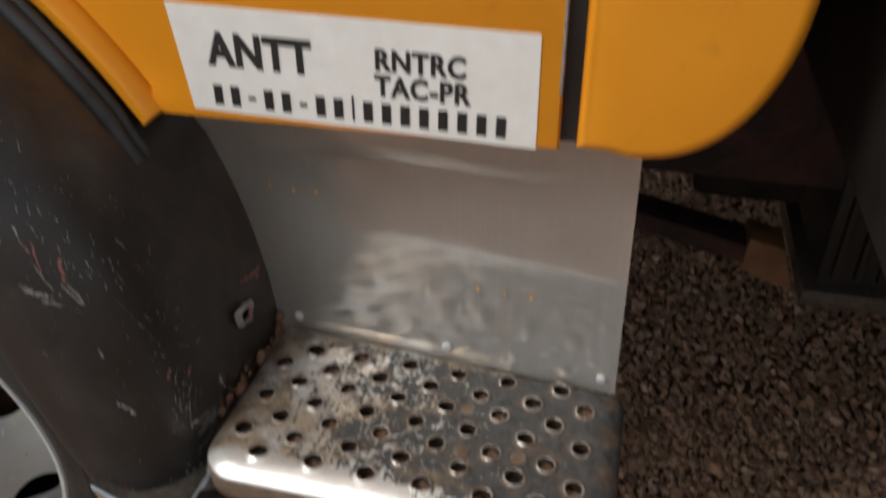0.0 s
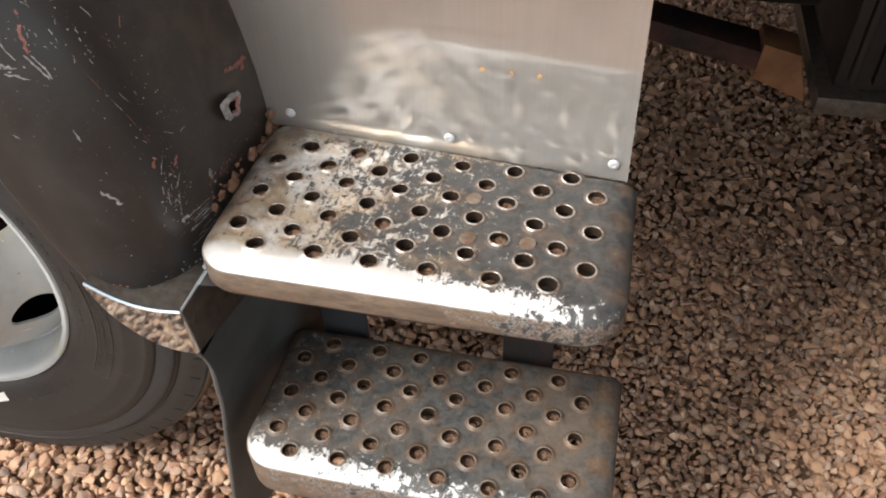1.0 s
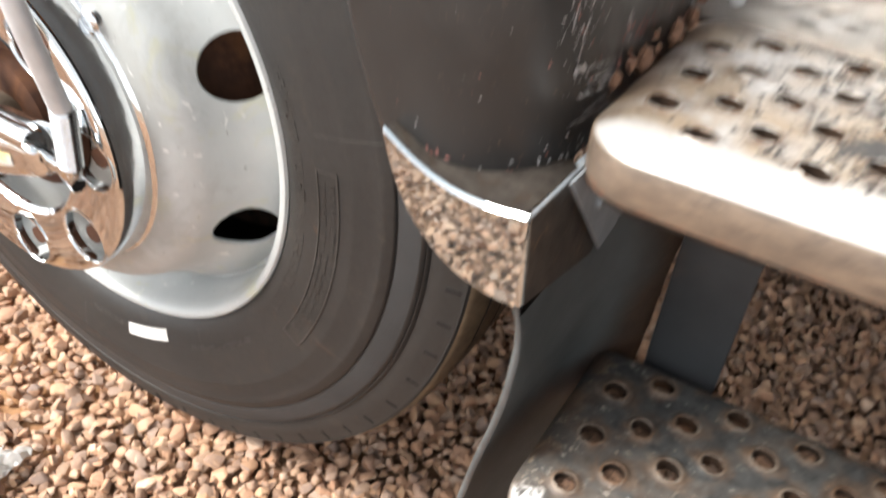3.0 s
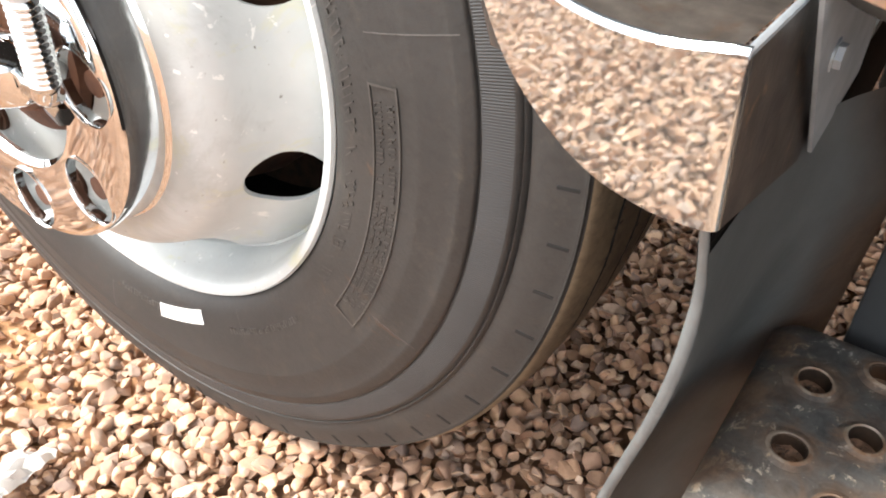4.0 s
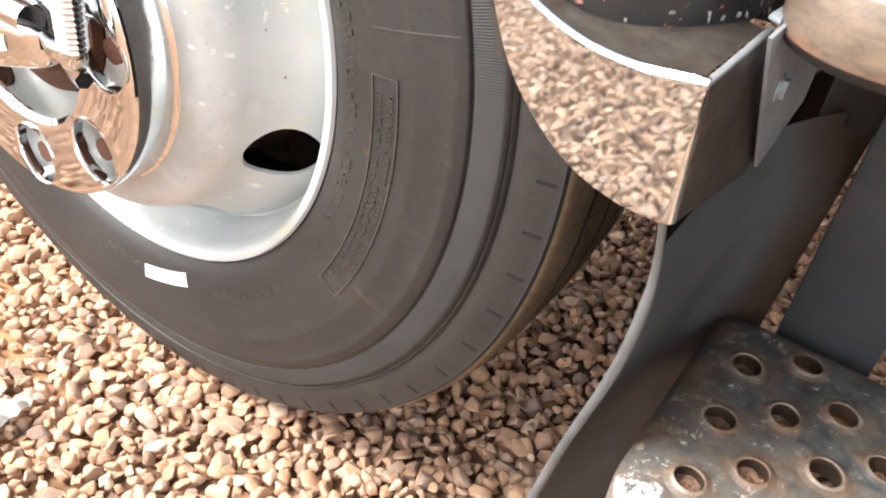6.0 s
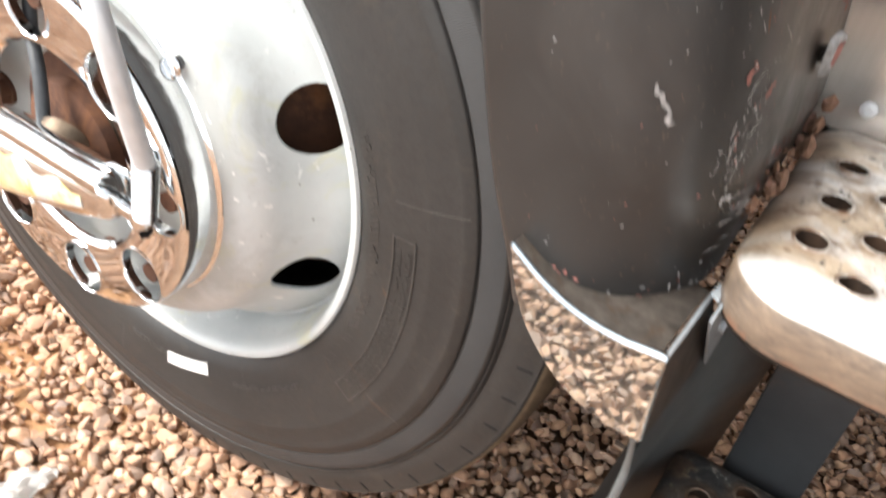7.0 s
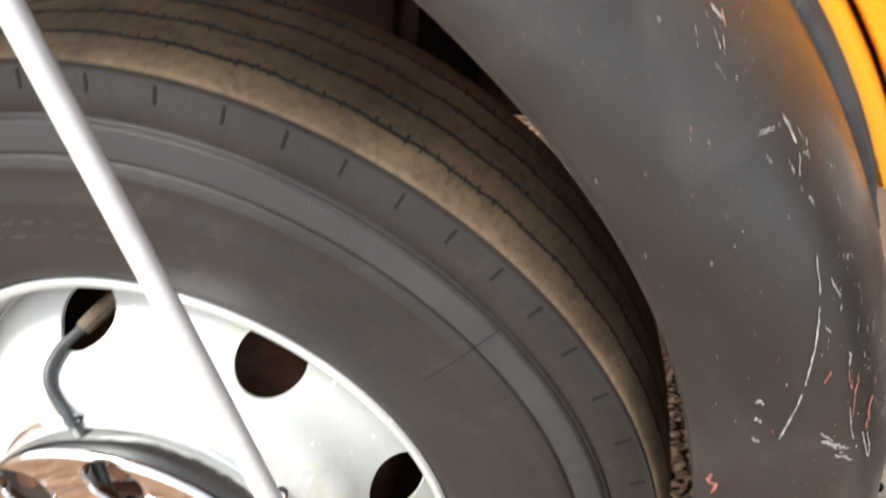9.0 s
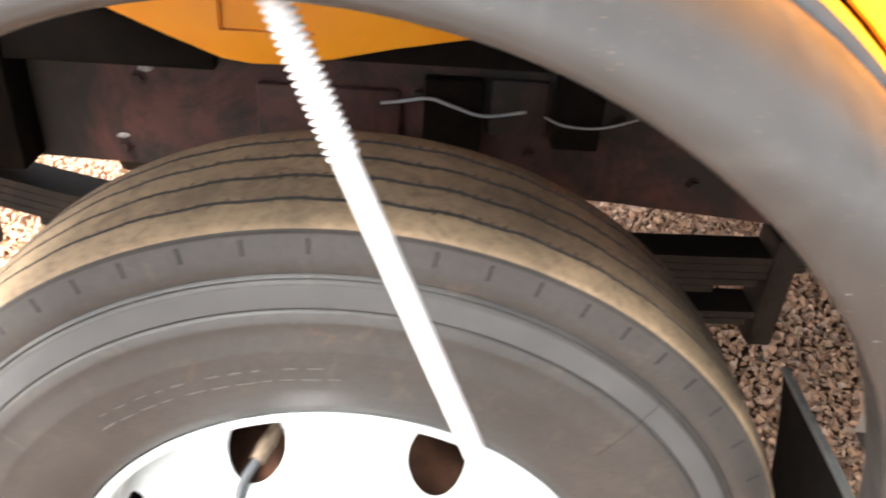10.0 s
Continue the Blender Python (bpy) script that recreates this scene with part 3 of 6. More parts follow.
def make_gravel():
    rng = np.random.default_rng(5)
    corners, polys, count = [], [], 0

    def strew(x0, x1, y0, y1, gap, mean, height, shapes, hole=None):
        nonlocal count
        gx, gy = np.meshgrid(np.arange(x0, x1, gap), np.arange(y0, y1, gap * 0.87))
        gx = gx + (np.arange(gx.shape[0])[:, None] % 2) * gap * 0.5
        q = np.stack([gx.ravel(), gy.ravel()], 1) + rng.normal(0, gap * 0.2, (gx.size, 2))
        if hole:
            q = q[~((q[:, 0] > hole[0]) & (q[:, 0] < hole[1]) & (q[:, 1] > hole[2]) & (q[:, 1] < hole[3]))]
        for x, y in q:
            bald = noise.noise((x * 2.6 + 7.3, y * 2.6, 3.1)) + 0.35 * noise.noise((x * 9, y * 9, 1.0))
            spot = min(math.hypot((x - a) / r, (y - b) / (0.6 * r)) for a, b, r in BALD) + 0.5 * noise.noise((x * 22, y * 22, 5))
            if (spot < 0.9 or bald > 0.5 and x < 0.2 and y > -0.45) and rng.random() < (0.9 if height > -0.015 else 0.55):
                continue
            size = mean * rng.choice([0.62, 0.8, 1.0, 1.2, 1.5], p=[0.2, 0.3, 0.28, 0.16, 0.06])
            a, tilt = rng.uniform(0, 6.283), rng.normal(0, 0.4)
            roll = rng.normal(0, 0.4)
            ca, sa, ct, s_t, cr, sr = math.cos(a), math.sin(a), math.cos(tilt), math.sin(tilt), math.cos(roll), math.sin(roll)
            turn = np.array([[ca, -sa, 0], [sa, ca, 0], [0, 0, 1]]) @ np.array([[1, 0, 0], [0, ct, -s_t], [0, s_t, ct]]) @ np.array([[cr, 0, sr], [0, 1, 0], [-sr, 0, cr]])
            shape, faces = shapes[rng.integers(len(shapes))]
            p = shape * size @ turn.T
            corners.append(p + (x, y, height + rng.uniform(-0.004, 0.003)))
            polys.append(faces + count)
            count += len(p)

    near, back, mid, out = (-0.95, 0.95, -0.7, 0.85), (0.95, 2.0, -0.7, 0.85), (-2.0, 2.3, -1.3, 2.2), (-2.0, 2.3, -2.6, -1.3)
    fine = stone_shapes(13, 0.07, 26, 1)
    rough = stone_shapes(10, 0.0, 22, 2)
    strew(*near, 0.0188, 0.0196, -0.010, fine)
    strew(*near, 0.0205, 0.0200, -0.018, rough)
    strew(*back, 0.0152, 0.0168, -0.011, fine)
    strew(*back, 0.0175, 0.0172, -0.018, rough)
    strew(*mid, 0.0205, 0.0222, -0.011, rough, (near[0], back[1], near[2], near[3]))
    strew(*out, 0.0215, 0.0235, -0.011, rough)
    strew(-3.0, 3.6, -3.6, 3.6, 0.034, 0.039, -0.014, rough, (mid[0], mid[1], out[2], mid[3]))
    co, fa = np.concatenate(corners), np.concatenate(polys)
    me = bpy.data.meshes.new("gravel")
    me.vertices.add(len(co))
    me.vertices.foreach_set("co", co.astype(np.float32).ravel())
    me.loops.add(fa.size)
    me.loops.foreach_set("vertex_index", fa.astype(np.int32).ravel())
    me.polygons.add(len(fa))
    me.polygons.foreach_set("loop_start", np.arange(0, fa.size, 3, dtype=np.int32))
    me.update(calc_edges=True)
    me.materials.append(M_STONE)
    me.polygons.foreach_set("use_smooth", [True] * len(fa))
    me.set_sharp_from_angle(angle=radians(28))
    tagged(new("gravel", me), "loose brown and tan crushed gravel covering the yard", "gravel", kind="stuff")


make_ground()
make_gravel()

# ---- the truck ----
truck = tagged(new("truck"), "parked yellow truck with dark fender, chrome hub and worn steel steps", "truck")
HUB = Vector((-0.0032, -0.0054, 0.5072))
ARCH = Vector((0, 0, 0.4923))
# the wheel stands a little toed out and cambered
AXLE = Vector((0.0098, -1, -0.0128)).normalized()
AHEAD = (Vector((1, 0, 0)) - AXLE * AXLE.x).normalized()
RISE = AXLE.cross(AHEAD)
N = 192


def wheel_point(d, r, a):
    """A point by its distance out from the rim's flange, its radius and its angle."""
    return HUB + AXLE * d + (AHEAD * math.cos(a) + RISE * math.sin(a)) * r


def lathe(bm, profile, n=N, mats=None, wrap=True, wobble=None):
    rings = []
    for k, (d, r) in enumerate(profile):
        rings.append([wheel_point(d + (wobble(k, i) if wobble else 0), r, 2 * math.pi * i / n) for i in range(n)])
    add_rings(bm, rings, True, mats=mats, wrap=wrap)


# wheel
wheel = part("wheel", bmesh.new(), M_RIM, truck, "silver steel truck wheel with chrome hub cover and worn tyre")

SIDE = [(-0.010, 0.289), (0.002, 0.2995), (0.008, 0.304), (0.013, 0.318), (0.0175, 0.342), (0.0195, 0.368), (0.0190, 0.383), (0.0193, 0.3845), (0.0188, 0.3875), (0.0175, 0.402), (0.0158, 0.4130), (0.0162, 0.4145), (0.0150, 0.4170), (0.0138, 0.4235), (0.0122, 0.4258),
        (0.0106, 0.4262), (0.0106, 0.4272), (0.0118, 0.4284), (0.0075, 0.4490), (0.0058, 0.4526), (0.0040, 0.4534), (0.0040, 0.4544), (0.0058, 0.4552), (0.0044, 0.4572), (0.0028, 0.4580), (0.0034, 0.4606), (0.0016, 0.4740), (-0.0015, 0.4860), (-0.0035, 0.4935)]
GROOVES = (-0.042, -0.083, -0.124, -0.165)


def side_depth(r):
    return table([(r0, d0) for d0, r0 in SIDE], r)


def make_tyre():
    prof, mats, zig = [], [], {}
    for d, r in SIDE:
        prof.append((d, r))
        mats.append(0)
    mats[SIDE.index((0.0118, 0.4284))] = 2
    prof += [(-0.0037, 0.4950), (-0.0046, 0.4915), (-0.0057, 0.4915), (-0.0065, 0.4970), (-0.0125, 0.5010)]
    mats += [1, 1, 1, 3, 3]
    mats[len(SIDE) - 1] = 1
    for g in GROOVES:
        crown = 0.5075 - 0.55 * (g + 0.095) ** 2
        for dd, rr in ((0.0030, 0), (0.0022, -0.011), (-0.0022, -0.011), (-0.0030, 0)):
            zig[len(prof)] = 1
            prof.append((g + dd, crown + rr))
            mats.append(3 if dd == -0.0030 else 1)
    prof += [(-0.197, 0.5015), (-0.205, 0.497), (-0.214, 0.47), (-0.226, 0.40), (-0.212, 0.33), (-0.19, 0.295), (-0.18, 0.287)]
    mats += [1, 0, 0, 0, 0, 0, 0]
    bm = bmesh.new()
    lathe(bm, prof, 360, mats, True, lambda k, i: (0.0011 * (1 if (i * 7 // 4) % 2 else -1)) if k in zig else 0)
    tyre = part("tyre", bm, [M_SIDEWALL, M_GROOVE, M_BAND, M_TREAD], wheel, "worn black radial tyre with dusty brown tread", 50)
    return tyre


tyre = make_tyre()


def sidewall_strip(bm, r0, r1, a0, a1, lift=0.0006, steps=6, slant=0.0, parts=2):
    """A thin raised patch on the sidewall, from radius r0 to r1 and angle a0 to a1 in degrees."""
    rows = []
    for i in range(steps + 1):
        a = radians(a0 + (a1 - a0) * i / steps)
        line = [(0.0, -0.001)] + [(k / parts, lift) for k in range(parts + 1)] + [(1.0, -0.001)]
        rows.append([wheel_point(side_depth(r0 + (r1 - r0) * u) + lf, r0 + (r1 - r0) * u, a + radians(slant * u)) for u, lf in line])
    add_rings(bm, rows, False)


def tyre_details():
    # moulded panel: outline
    for r0, r1, a0, a1 in ((0.3455, 0.3470, 5.5, -32.2), (0.3690, 0.3705, 5.5, -32.2), (0.3455, 0.3705, 5.8, 5.5), (0.3455, 0.3705, -32.2, -32.5)):
        bm = bmesh.new()
        sidewall_strip(bm, r0, r1, a0, a1, 0.0010, 20)
        part("panel_border", bm, M_LETTER, wheel, "", 0)
    bm = bmesh.new()
    rng = random.Random(4)
    for r, h, a0, a1, w0, w1, gap, long, slant in ((0.3490, 0.0062, 3.6, -8.5, 0.10, 0.26, 0.42, 1.6, 0.25), (0.3600, 0.0062, 3.6, -8.5, 0.10, 0.26, 0.42, 1.6, 0.25),
                                           (0.3482, 0.0048, -9.5, -30, 0.10, 0.24, 0.36, 1.4, 0.2), (0.3556, 0.0048, -9.5, -30, 0.10, 0.24, 0.36, 1.4, 0.2), (0.3630, 0.0048, -9.5, -28, 0.10, 0.24, 0.36, 1.4, 0.2),
                                           (0.317, 0.011, 20, -6, 0.10, 0.20, 0.95, 2.4, 1.2), (0.317, 0.011, -9, -33, 0.10, 0.20, 0.70, 2.4, 1.2), (0.330, 0.006, -44, -66, 0.25, 0.6, 0.35, 1.2, 0), (0.330, 0.007, -84, -98, 0.25, 0.6, 0.35, 1.2, 0),
                                           (0.352, 0.0016, 128, 90, 1.2, 3.0, 1.2, 1.4, 0), (0.366, 0.0016, 126, 92, 0.8, 2.4, 1.6, 1.4, 0), (0.352, 0.0016, 200, 160, 1.2, 3.0, 1.2, 1.4, 0)):
        a, k = a0, 0
        while a > a1:
            w = rng.uniform(w0, w1)
            low = rng.choice((0, 0, 0.45)) * h
            sidewall_strip(bm, r + low, r + h * (1.0 if low else rng.choice((0.55, 1.0, 1.0))), a, a - w, 0.0011, 2, slant)
            if slant and rng.random() < 0.5:
                foot = r + rng.choice((0.0, 0.44, 0.86)) * h
                sidewall_strip(bm, foot, foot + h * 0.14, a - w, a - w - gap * 0.55, 0.0011, 2)
            k += 1
            a -= w + gap * (long * 1.6 if k % rng.randint(4, 8) == 0 else 1)
    tagged(part("moulded_lettering", bm, M_LETTER, wheel, "raised moulded marks on the sidewall", 0), kind="stuff")
    for r0, r1, a in ((0.350, 0.420, 11.2), (0.376, 0.420, -27.5), (0.372, 0.452, 47), (0.31, 0.34, -62), (0.34, 0.40, -101), (0.385, 0.43, 140)):
        bm = bmesh.new()
        sidewall_strip(bm, r0, r1, a, a + 0.13, 0.0007, 1, 0.0, 14)
        part("mould_line", bm, M_SIPE if a == 47 else M_MARK, wheel, "", 0)
    # sipes drawn as raised black strips, the slits' shade put into the colour
    bm = bmesh.new()
    turn, pitch = 92.4, itertools.cycle((6.5, 6.3, 5.7, 5.5, 5.7, 5.5, 5.5, 5.3, 5.5, 6.3))
    while turn > -266:
        a = radians(turn)
        turn -= next(pitch)
        rows = []
        for r in (0.4765, 0.4905):
            d = side_depth(r)
            s = Vector((-math.sin(a), 0, math.cos(a))) * 0.0014
            c = wheel_point(d, r, a)
            up = Vector((0, -1, 0))
            rows.append([c - s - up * 0.002, c - s + up * 0.0005, c + s + up * 0.0005, c + s - up * 0.002])
        add_rings(bm, rows, True, True, True)
    tagged(part("shoulder_sipe", bm, M_SIPE, wheel, "", 0), kind="stuff")
    # flat patches along both sides of every groove, the notches' shade painted black
    bm = bmesh.new()
    rng = random.Random(17)
    for g in GROOVES:
        crown = 0.5075 - 0.55 * (g + 0.095) ** 2 + 0.0003
        for k in range(230):
            for s in (-1, 1):
                a = radians(k * 360 / 230 + 0.8 * s + rng.uniform(-0.2, 0.2))
                w, l = radians(rng.uniform(0.10, 0.24)), 0.0014 + rng.uniform(0.0, 0.0036)
                quad = [bm.verts.new(wheel_point(g + s * d, crown, a + e)) for d, e in ((0.0022, -w), (0.003 + l, -w * 0.4), (0.003 + l, w * 0.4), (0.0022, w))]
                bm.faces.new(quad)
    tagged(part("groove_notch", bm, M_SIPE, wheel, "", 0), kind="stuff")
    bm = bmesh.new()
    rows = []
    for i in range(7):
        a = -86.8 + 13.1 * i / 6
        near = 0.3276 - 0.0119 * i / 6
        rows.append([wheel_point(side_depth(near + w) + lf, near + w, radians(a)) for w, lf in ((0, 0.0002), (0, 0.0012), (0.008, 0.0012), (0.0165, 0.0012), (0.0165, 0.0002))])
    add_rings(bm, rows, False)
    part("paper_sticker", bm, M_STICKER, wheel, "blank white paper sticker", 0)


tyre_details()


def make_rim():
    # inside of the barrel turned near-black, so the hand holes look shaded
    bm = bmesh.new()
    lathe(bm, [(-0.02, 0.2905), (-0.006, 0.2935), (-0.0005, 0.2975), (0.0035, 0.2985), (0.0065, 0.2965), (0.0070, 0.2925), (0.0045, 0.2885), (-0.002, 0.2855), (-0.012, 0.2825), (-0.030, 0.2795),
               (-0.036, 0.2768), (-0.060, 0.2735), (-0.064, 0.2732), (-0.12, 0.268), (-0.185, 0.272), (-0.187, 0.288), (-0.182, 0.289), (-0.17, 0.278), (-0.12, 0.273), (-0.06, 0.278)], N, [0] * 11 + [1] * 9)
    part("rim", bm, [M_RIM, M_SHADE_BLACK], wheel)
    # dished disc with eight hand holes
    face = [(-0.058, 0.2725), (-0.044, 0.266), (-0.030, 0.2565), (-0.018, 0.246), (-0.007, 0.2375), (0.004, 0.2315), (0.016, 0.2265), (0.028, 0.222), (0.038, 0.2165), (0.047, 0.208), (0.053, 0.197), (0.056, 0.184), (0.056, 0.155), (0.056, 0.09)]
    rear = [(d - 0.004, r - (0.002 if r > 0.19 else 0)) for d, r in reversed(face)]
    bm = bmesh.new()
    lathe(bm, face + rear)
    cut = bmesh.new()
    for k in range(8):
        a = radians(20 + 45 * k)
        c = wheel_point(-0.014, 0.2435, a)
        out = Vector((math.cos(a) * 0.62, -1, math.sin(a) * 0.62)).normalized()
        add_tube(cut, [c - out * 0.06, c + out * 0.06], 0.0330, 48)
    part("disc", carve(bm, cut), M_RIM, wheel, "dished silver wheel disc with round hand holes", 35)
    # weld bead round the disc's foot
    bm = bmesh.new()
    lathe(bm, [(-0.058 + 0.004 * math.cos(a), 0.2722 + 0.003 * math.sin(a)) for a in [2 * math.pi * k / 8 for k in range(8)]], 160)
    part("weld_bead", bm, M_RIM, wheel)
    # dust shield added to close the wheel behind and keep hand holes dark
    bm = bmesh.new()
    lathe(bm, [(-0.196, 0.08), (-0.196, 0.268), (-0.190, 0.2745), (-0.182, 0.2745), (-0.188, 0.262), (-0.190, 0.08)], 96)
    part("dust_shield", bm, M_HOLE, wheel, "dark dust shield closing the wheel behind the brake drum")
    # brake drum and hub behind
    bm = bmesh.new()
    lathe(bm, [(0.02, 0.07), (0.02, 0.15), (-0.03, 0.185), (-0.06, 0.20), (-0.10, 0.21), (-0.20, 0.21), (-0.21, 0.20), (-0.21, 0.07)], 96)
    part("brake_drum", bm, M_RUST, wheel, "rusty brown brake drum")


make_rim()


def make_hub():
    # chrome cover: drum with a pierced face
    prof = [(0.050, 0.1795), (0.053, 0.1815), (0.057, 0.1805), (0.060, 0.1775), (0.080, 0.1765), (0.092, 0.1765), (0.0965, 0.1755), (0.0995, 0.1725), (0.1005, 0.168), (0.0985, 0.140), (0.0975, 0.118), (0.0955, 0.108), (0.090, 0.104),
            (0.086, 0.104), (0.088, 0.110), (0.093, 0.120), (0.094, 0.165), (0.090, 0.1715), (0.052, 0.1745)]
    bm = bmesh.new()
    lathe(bm, prof, 160)
    cut = bmesh.new()
    for k in range(8):
        a = radians(2 + 45 * k)
        add_tube(cut, [wheel_point(0.07, 0.1445, a), wheel_point(0.13, 0.1445, a)], 0.0300, 40)
    cover = part("hub_cover", carve(bm, cut), M_CHROME, wheel, "chrome hub cover with round nut openings", 35)
    # turned lips round the openings
    for k in range(8):
        a = radians(2 + 45 * k)
        bm = bmesh.new()
        c = wheel_point(0.0985, 0.1445, a)
        rings = []
        for dd, rr in ((-0.010, 0.0290), (-0.003, 0.0291), (0.0, 0.0296), (0.0012, 0.0306), (0.0008, 0.0318), (-0.002, 0.0318), (-0.004, 0.0304), (-0.010, 0.0300)):
            rings.append([c + Vector((rr * math.cos(b), -dd, rr * math.sin(b))) for b in [2 * math.pi * i / 32 for i in range(32)]])
        add_rings(bm, rings, True, wrap=True)
        part("opening_lip", bm, M_CHROME, wheel)
    # bolt beside the cover
    bm = bmesh.new()
    c = wheel_point(0.054, 0.182, radians(43))
    add_rings(bm, [[c + Vector((r * math.cos(k), -d, r * math.sin(k))) for k in [2 * math.pi * i / 24 for i in range(24)]] for d, r in ((-0.01, 0.0105), (0.005, 0.0105), (0.008, 0.0092), (0.0098, 0.006), (0.0102, 0.002))], True, True, True)
    part("cover_bolt", bm, M_CHROME, wheel)
    # nuts on their studs
    for k in range(8):
        a = radians(2 + 45 * k)
        c = wheel_point(0.056, 0.1470, a)
        bm = bmesh.new()
        for r, d0, d1, n in ((0.0185, 0.0, 0.004, 24), (0.0165, 0.004, 0.022, 6), (0.0105, 0.022, 0.034, 16)):
            ring = [[c + Vector((r * math.cos(b), -d, r * math.sin(b))) for b in [2 * math.pi * i / n for i in range(n)]] for d in (d0, d1)]
            add_rings(bm, ring, True, True, True)
        part("wheel_nut", bm, M_RUST, wheel, "rusty wheel nut on its stud", 30)
    bm = bmesh.new()
    lathe(bm, [(0.050, 0.02), (0.058, 0.09), (0.066, 0.086), (0.070, 0.066), (0.082, 0.062), (0.086, 0.050), (0.088, 0.03), (0.110, 0.028), (0.114, 0.022), (0.114, 0.001), (0.05, 0.001)], 64, None, False)
    part("hub_cap", bm, M_RUST, wheel, "rusty brown hub cap")


make_hub()


def make_inflation_line():
    """The tyre-inflation arm: zinc rod with threaded ends, chrome swivel body, hoses."""
    lo, hi = Vector((0.2632, -0.1835, 0.5666)), Vector((-0.0570, -0.1092, 1.2966))
    way = (hi - lo).normalized()
    bm = bmesh.new()
    foot, heel = Vector((0.205, -0.150, 0.588)), Vector((0.1895, -0.144, 0.534))
    add_tube(bm, smooth_line([foot, lo + way * 0.14, lo + way * 0.26, lo + way * 0.608], 8), 0.0083, 20)
    arm = part("support_rod", bm, M_ZINC, truck, "bright zinc rod with threaded ends holding the air swivel")

    def thread(a, b, r, pitch, name, material=M_ZINC):
        bm = bmesh.new()
        n = int((b - a).length / pitch)
        pts, rad = [], []
        for k in range(n * 8 + 1):
            pts.append(a + (b - a) * (k / (n * 8)))
            rad.append(r * (0.74, 0.80, 0.91, 0.98, 1.0, 0.98, 0.91, 0.80)[k % 8])
        add_tube(bm, pts, rad, 24)
        part(name, bm, material, arm, "coarse screw thread", 60)

    thread(lo + way * 0.604, hi, 0.0102, 0.0049, "upper_thread")
    thread(foot + (foot - heel) * 0.12, heel, 0.0104, 0.0046, "lower_thread", M_CHROME)
    # swivel body
    a, b = Vector((-0.040, -0.122, 0.503)), Vector((0.132, -0.128, 0.512))
    bm = bmesh.new()
    u = (b - a).normalized()

    def swivel_ring(w, grow=0.0, t0=0.0, t1=2 * math.pi, n=36, ends=False):
        """A ring round the tapered, bellied swivel at the share w of its length."""
        belly = max(0.0, 1 - w) ** 0.8
        ry, rz = 0.022 + 0.009 * belly + grow, 0.024 + 0.022 * belly + grow
        c = a.lerp(b, w) + Vector((0, -0.003 * belly, 0.008 - 0.022 * belly))
        cut = math.sqrt(max(0.0, 1 - max(0.0, (0.06 - w) / 0.16) ** 2)) * math.sqrt(max(0.02, 1 - max(0.0, (w - 0.98) / 0.06) ** 2))
        m = n if not ends else n - 1
        return [c + Vector((0, -math.cos(t) * ry * cut, math.sin(t) * rz * cut)) for t in [t0 + (t1 - t0) * i / m for i in range(n)]]

    add_rings(bm, [swivel_ring(w) for w in (-0.098, -0.085, -0.06, -0.02, 0.03, 0.08, 0.2, 0.35, 0.5, 0.65, 0.8, 0.9, 0.98, 1.0, 1.02, 1.035)], True, True, True)
    body = part("swivel_body", bm, M_CHROME, truck, "chrome air swivel across the hub with a yellowed label")
    bm = bmesh.new()
    add_tube(bm, [a + Vector((0.004, -0.013, 0.026)), b + Vector((0.006, -0.013, 0.024))], 0.0105, 16)
    part("swivel_bar", bm, M_CHROME, body)
    bm = bmesh.new()
    rows = []
    for k in range(15):
        w = 0.04 + 0.86 * k / 14
        high = 0.62 - 0.35 * (k / 14) + 0.12 * math.sin(k * 1.3)
        rows.append(swivel_ring(w, 0.0007, -0.75 + 0.5 * (k / 14), high, 10, True))
    add_rings(bm, rows, False)
    part("label", bm, M_YTAG, body, "faded yellow label")
    bm = bmesh.new()
    add_tube(bm, smooth_line([b - u * 0.006, b + u * 0.030, heel + Vector((-0.012, 0.004, -0.012)), heel], 6), 0.0088, 16)
    part("elbow_fitting", bm, M_CHROME, body)
    bm = bmesh.new()
    add_tube(bm, [b + Vector((0.004, 0.01, -0.02)), b + Vector((0.028, 0.004, -0.02))], 0.007, 6)
    part("drain_plug", bm, M_CHROME, body)
    bm = bmesh.new()
    add_tube(bm, [Vector((0.03, -0.125, 0.508)), Vector((0.02, -0.10, 0.52))], [0.016, 0.024], 20)
    part("hub_spindle", bm, M_BRASS, body, "tarnished brass spindle")
    # hoses
    bm = bmesh.new()
    add_tube(bm, smooth_line([(0.01, -0.112, 0.53), (-0.004, -0.10, 0.57), (-0.03, -0.085, 0.60), (-0.046, -0.07, 0.635)], 8), 0.0065, 12)
    inner = part("inner_hose", bm, M_HOSE, truck, "short dark rubber air hose", 60)
    bm = bmesh.new()
    add_tube(bm, smooth_line([(-0.052, -0.07, 0.648), (-0.066, -0.066, 0.664), (-0.092, -0.050, 0.690), (-0.094, -0.026, 0.706), (-0.082, 0.0, 0.718), (-0.070, 0.03, 0.728)], 8), 0.0052, 12)
    hose = part("valve_hose", bm, M_HOSE, truck, "dark rubber hose running into a wheel hand hole", 60)
    bm = bmesh.new()
    add_tube(bm, [(-0.083, -0.003, 0.717), (-0.074, 0.018, 0.725), (-0.068, 0.034, 0.730)], [0.0085, 0.0095, 0.0075], 10)
    part("valve_fitting", bm, M_BRASS, hose, "tarnished brass valve fitting", 25)
    bm = bmesh.new()
    add_box(bm, (-0.060, -0.086, 0.640), (-0.044, -0.060, 0.652), 0.002)
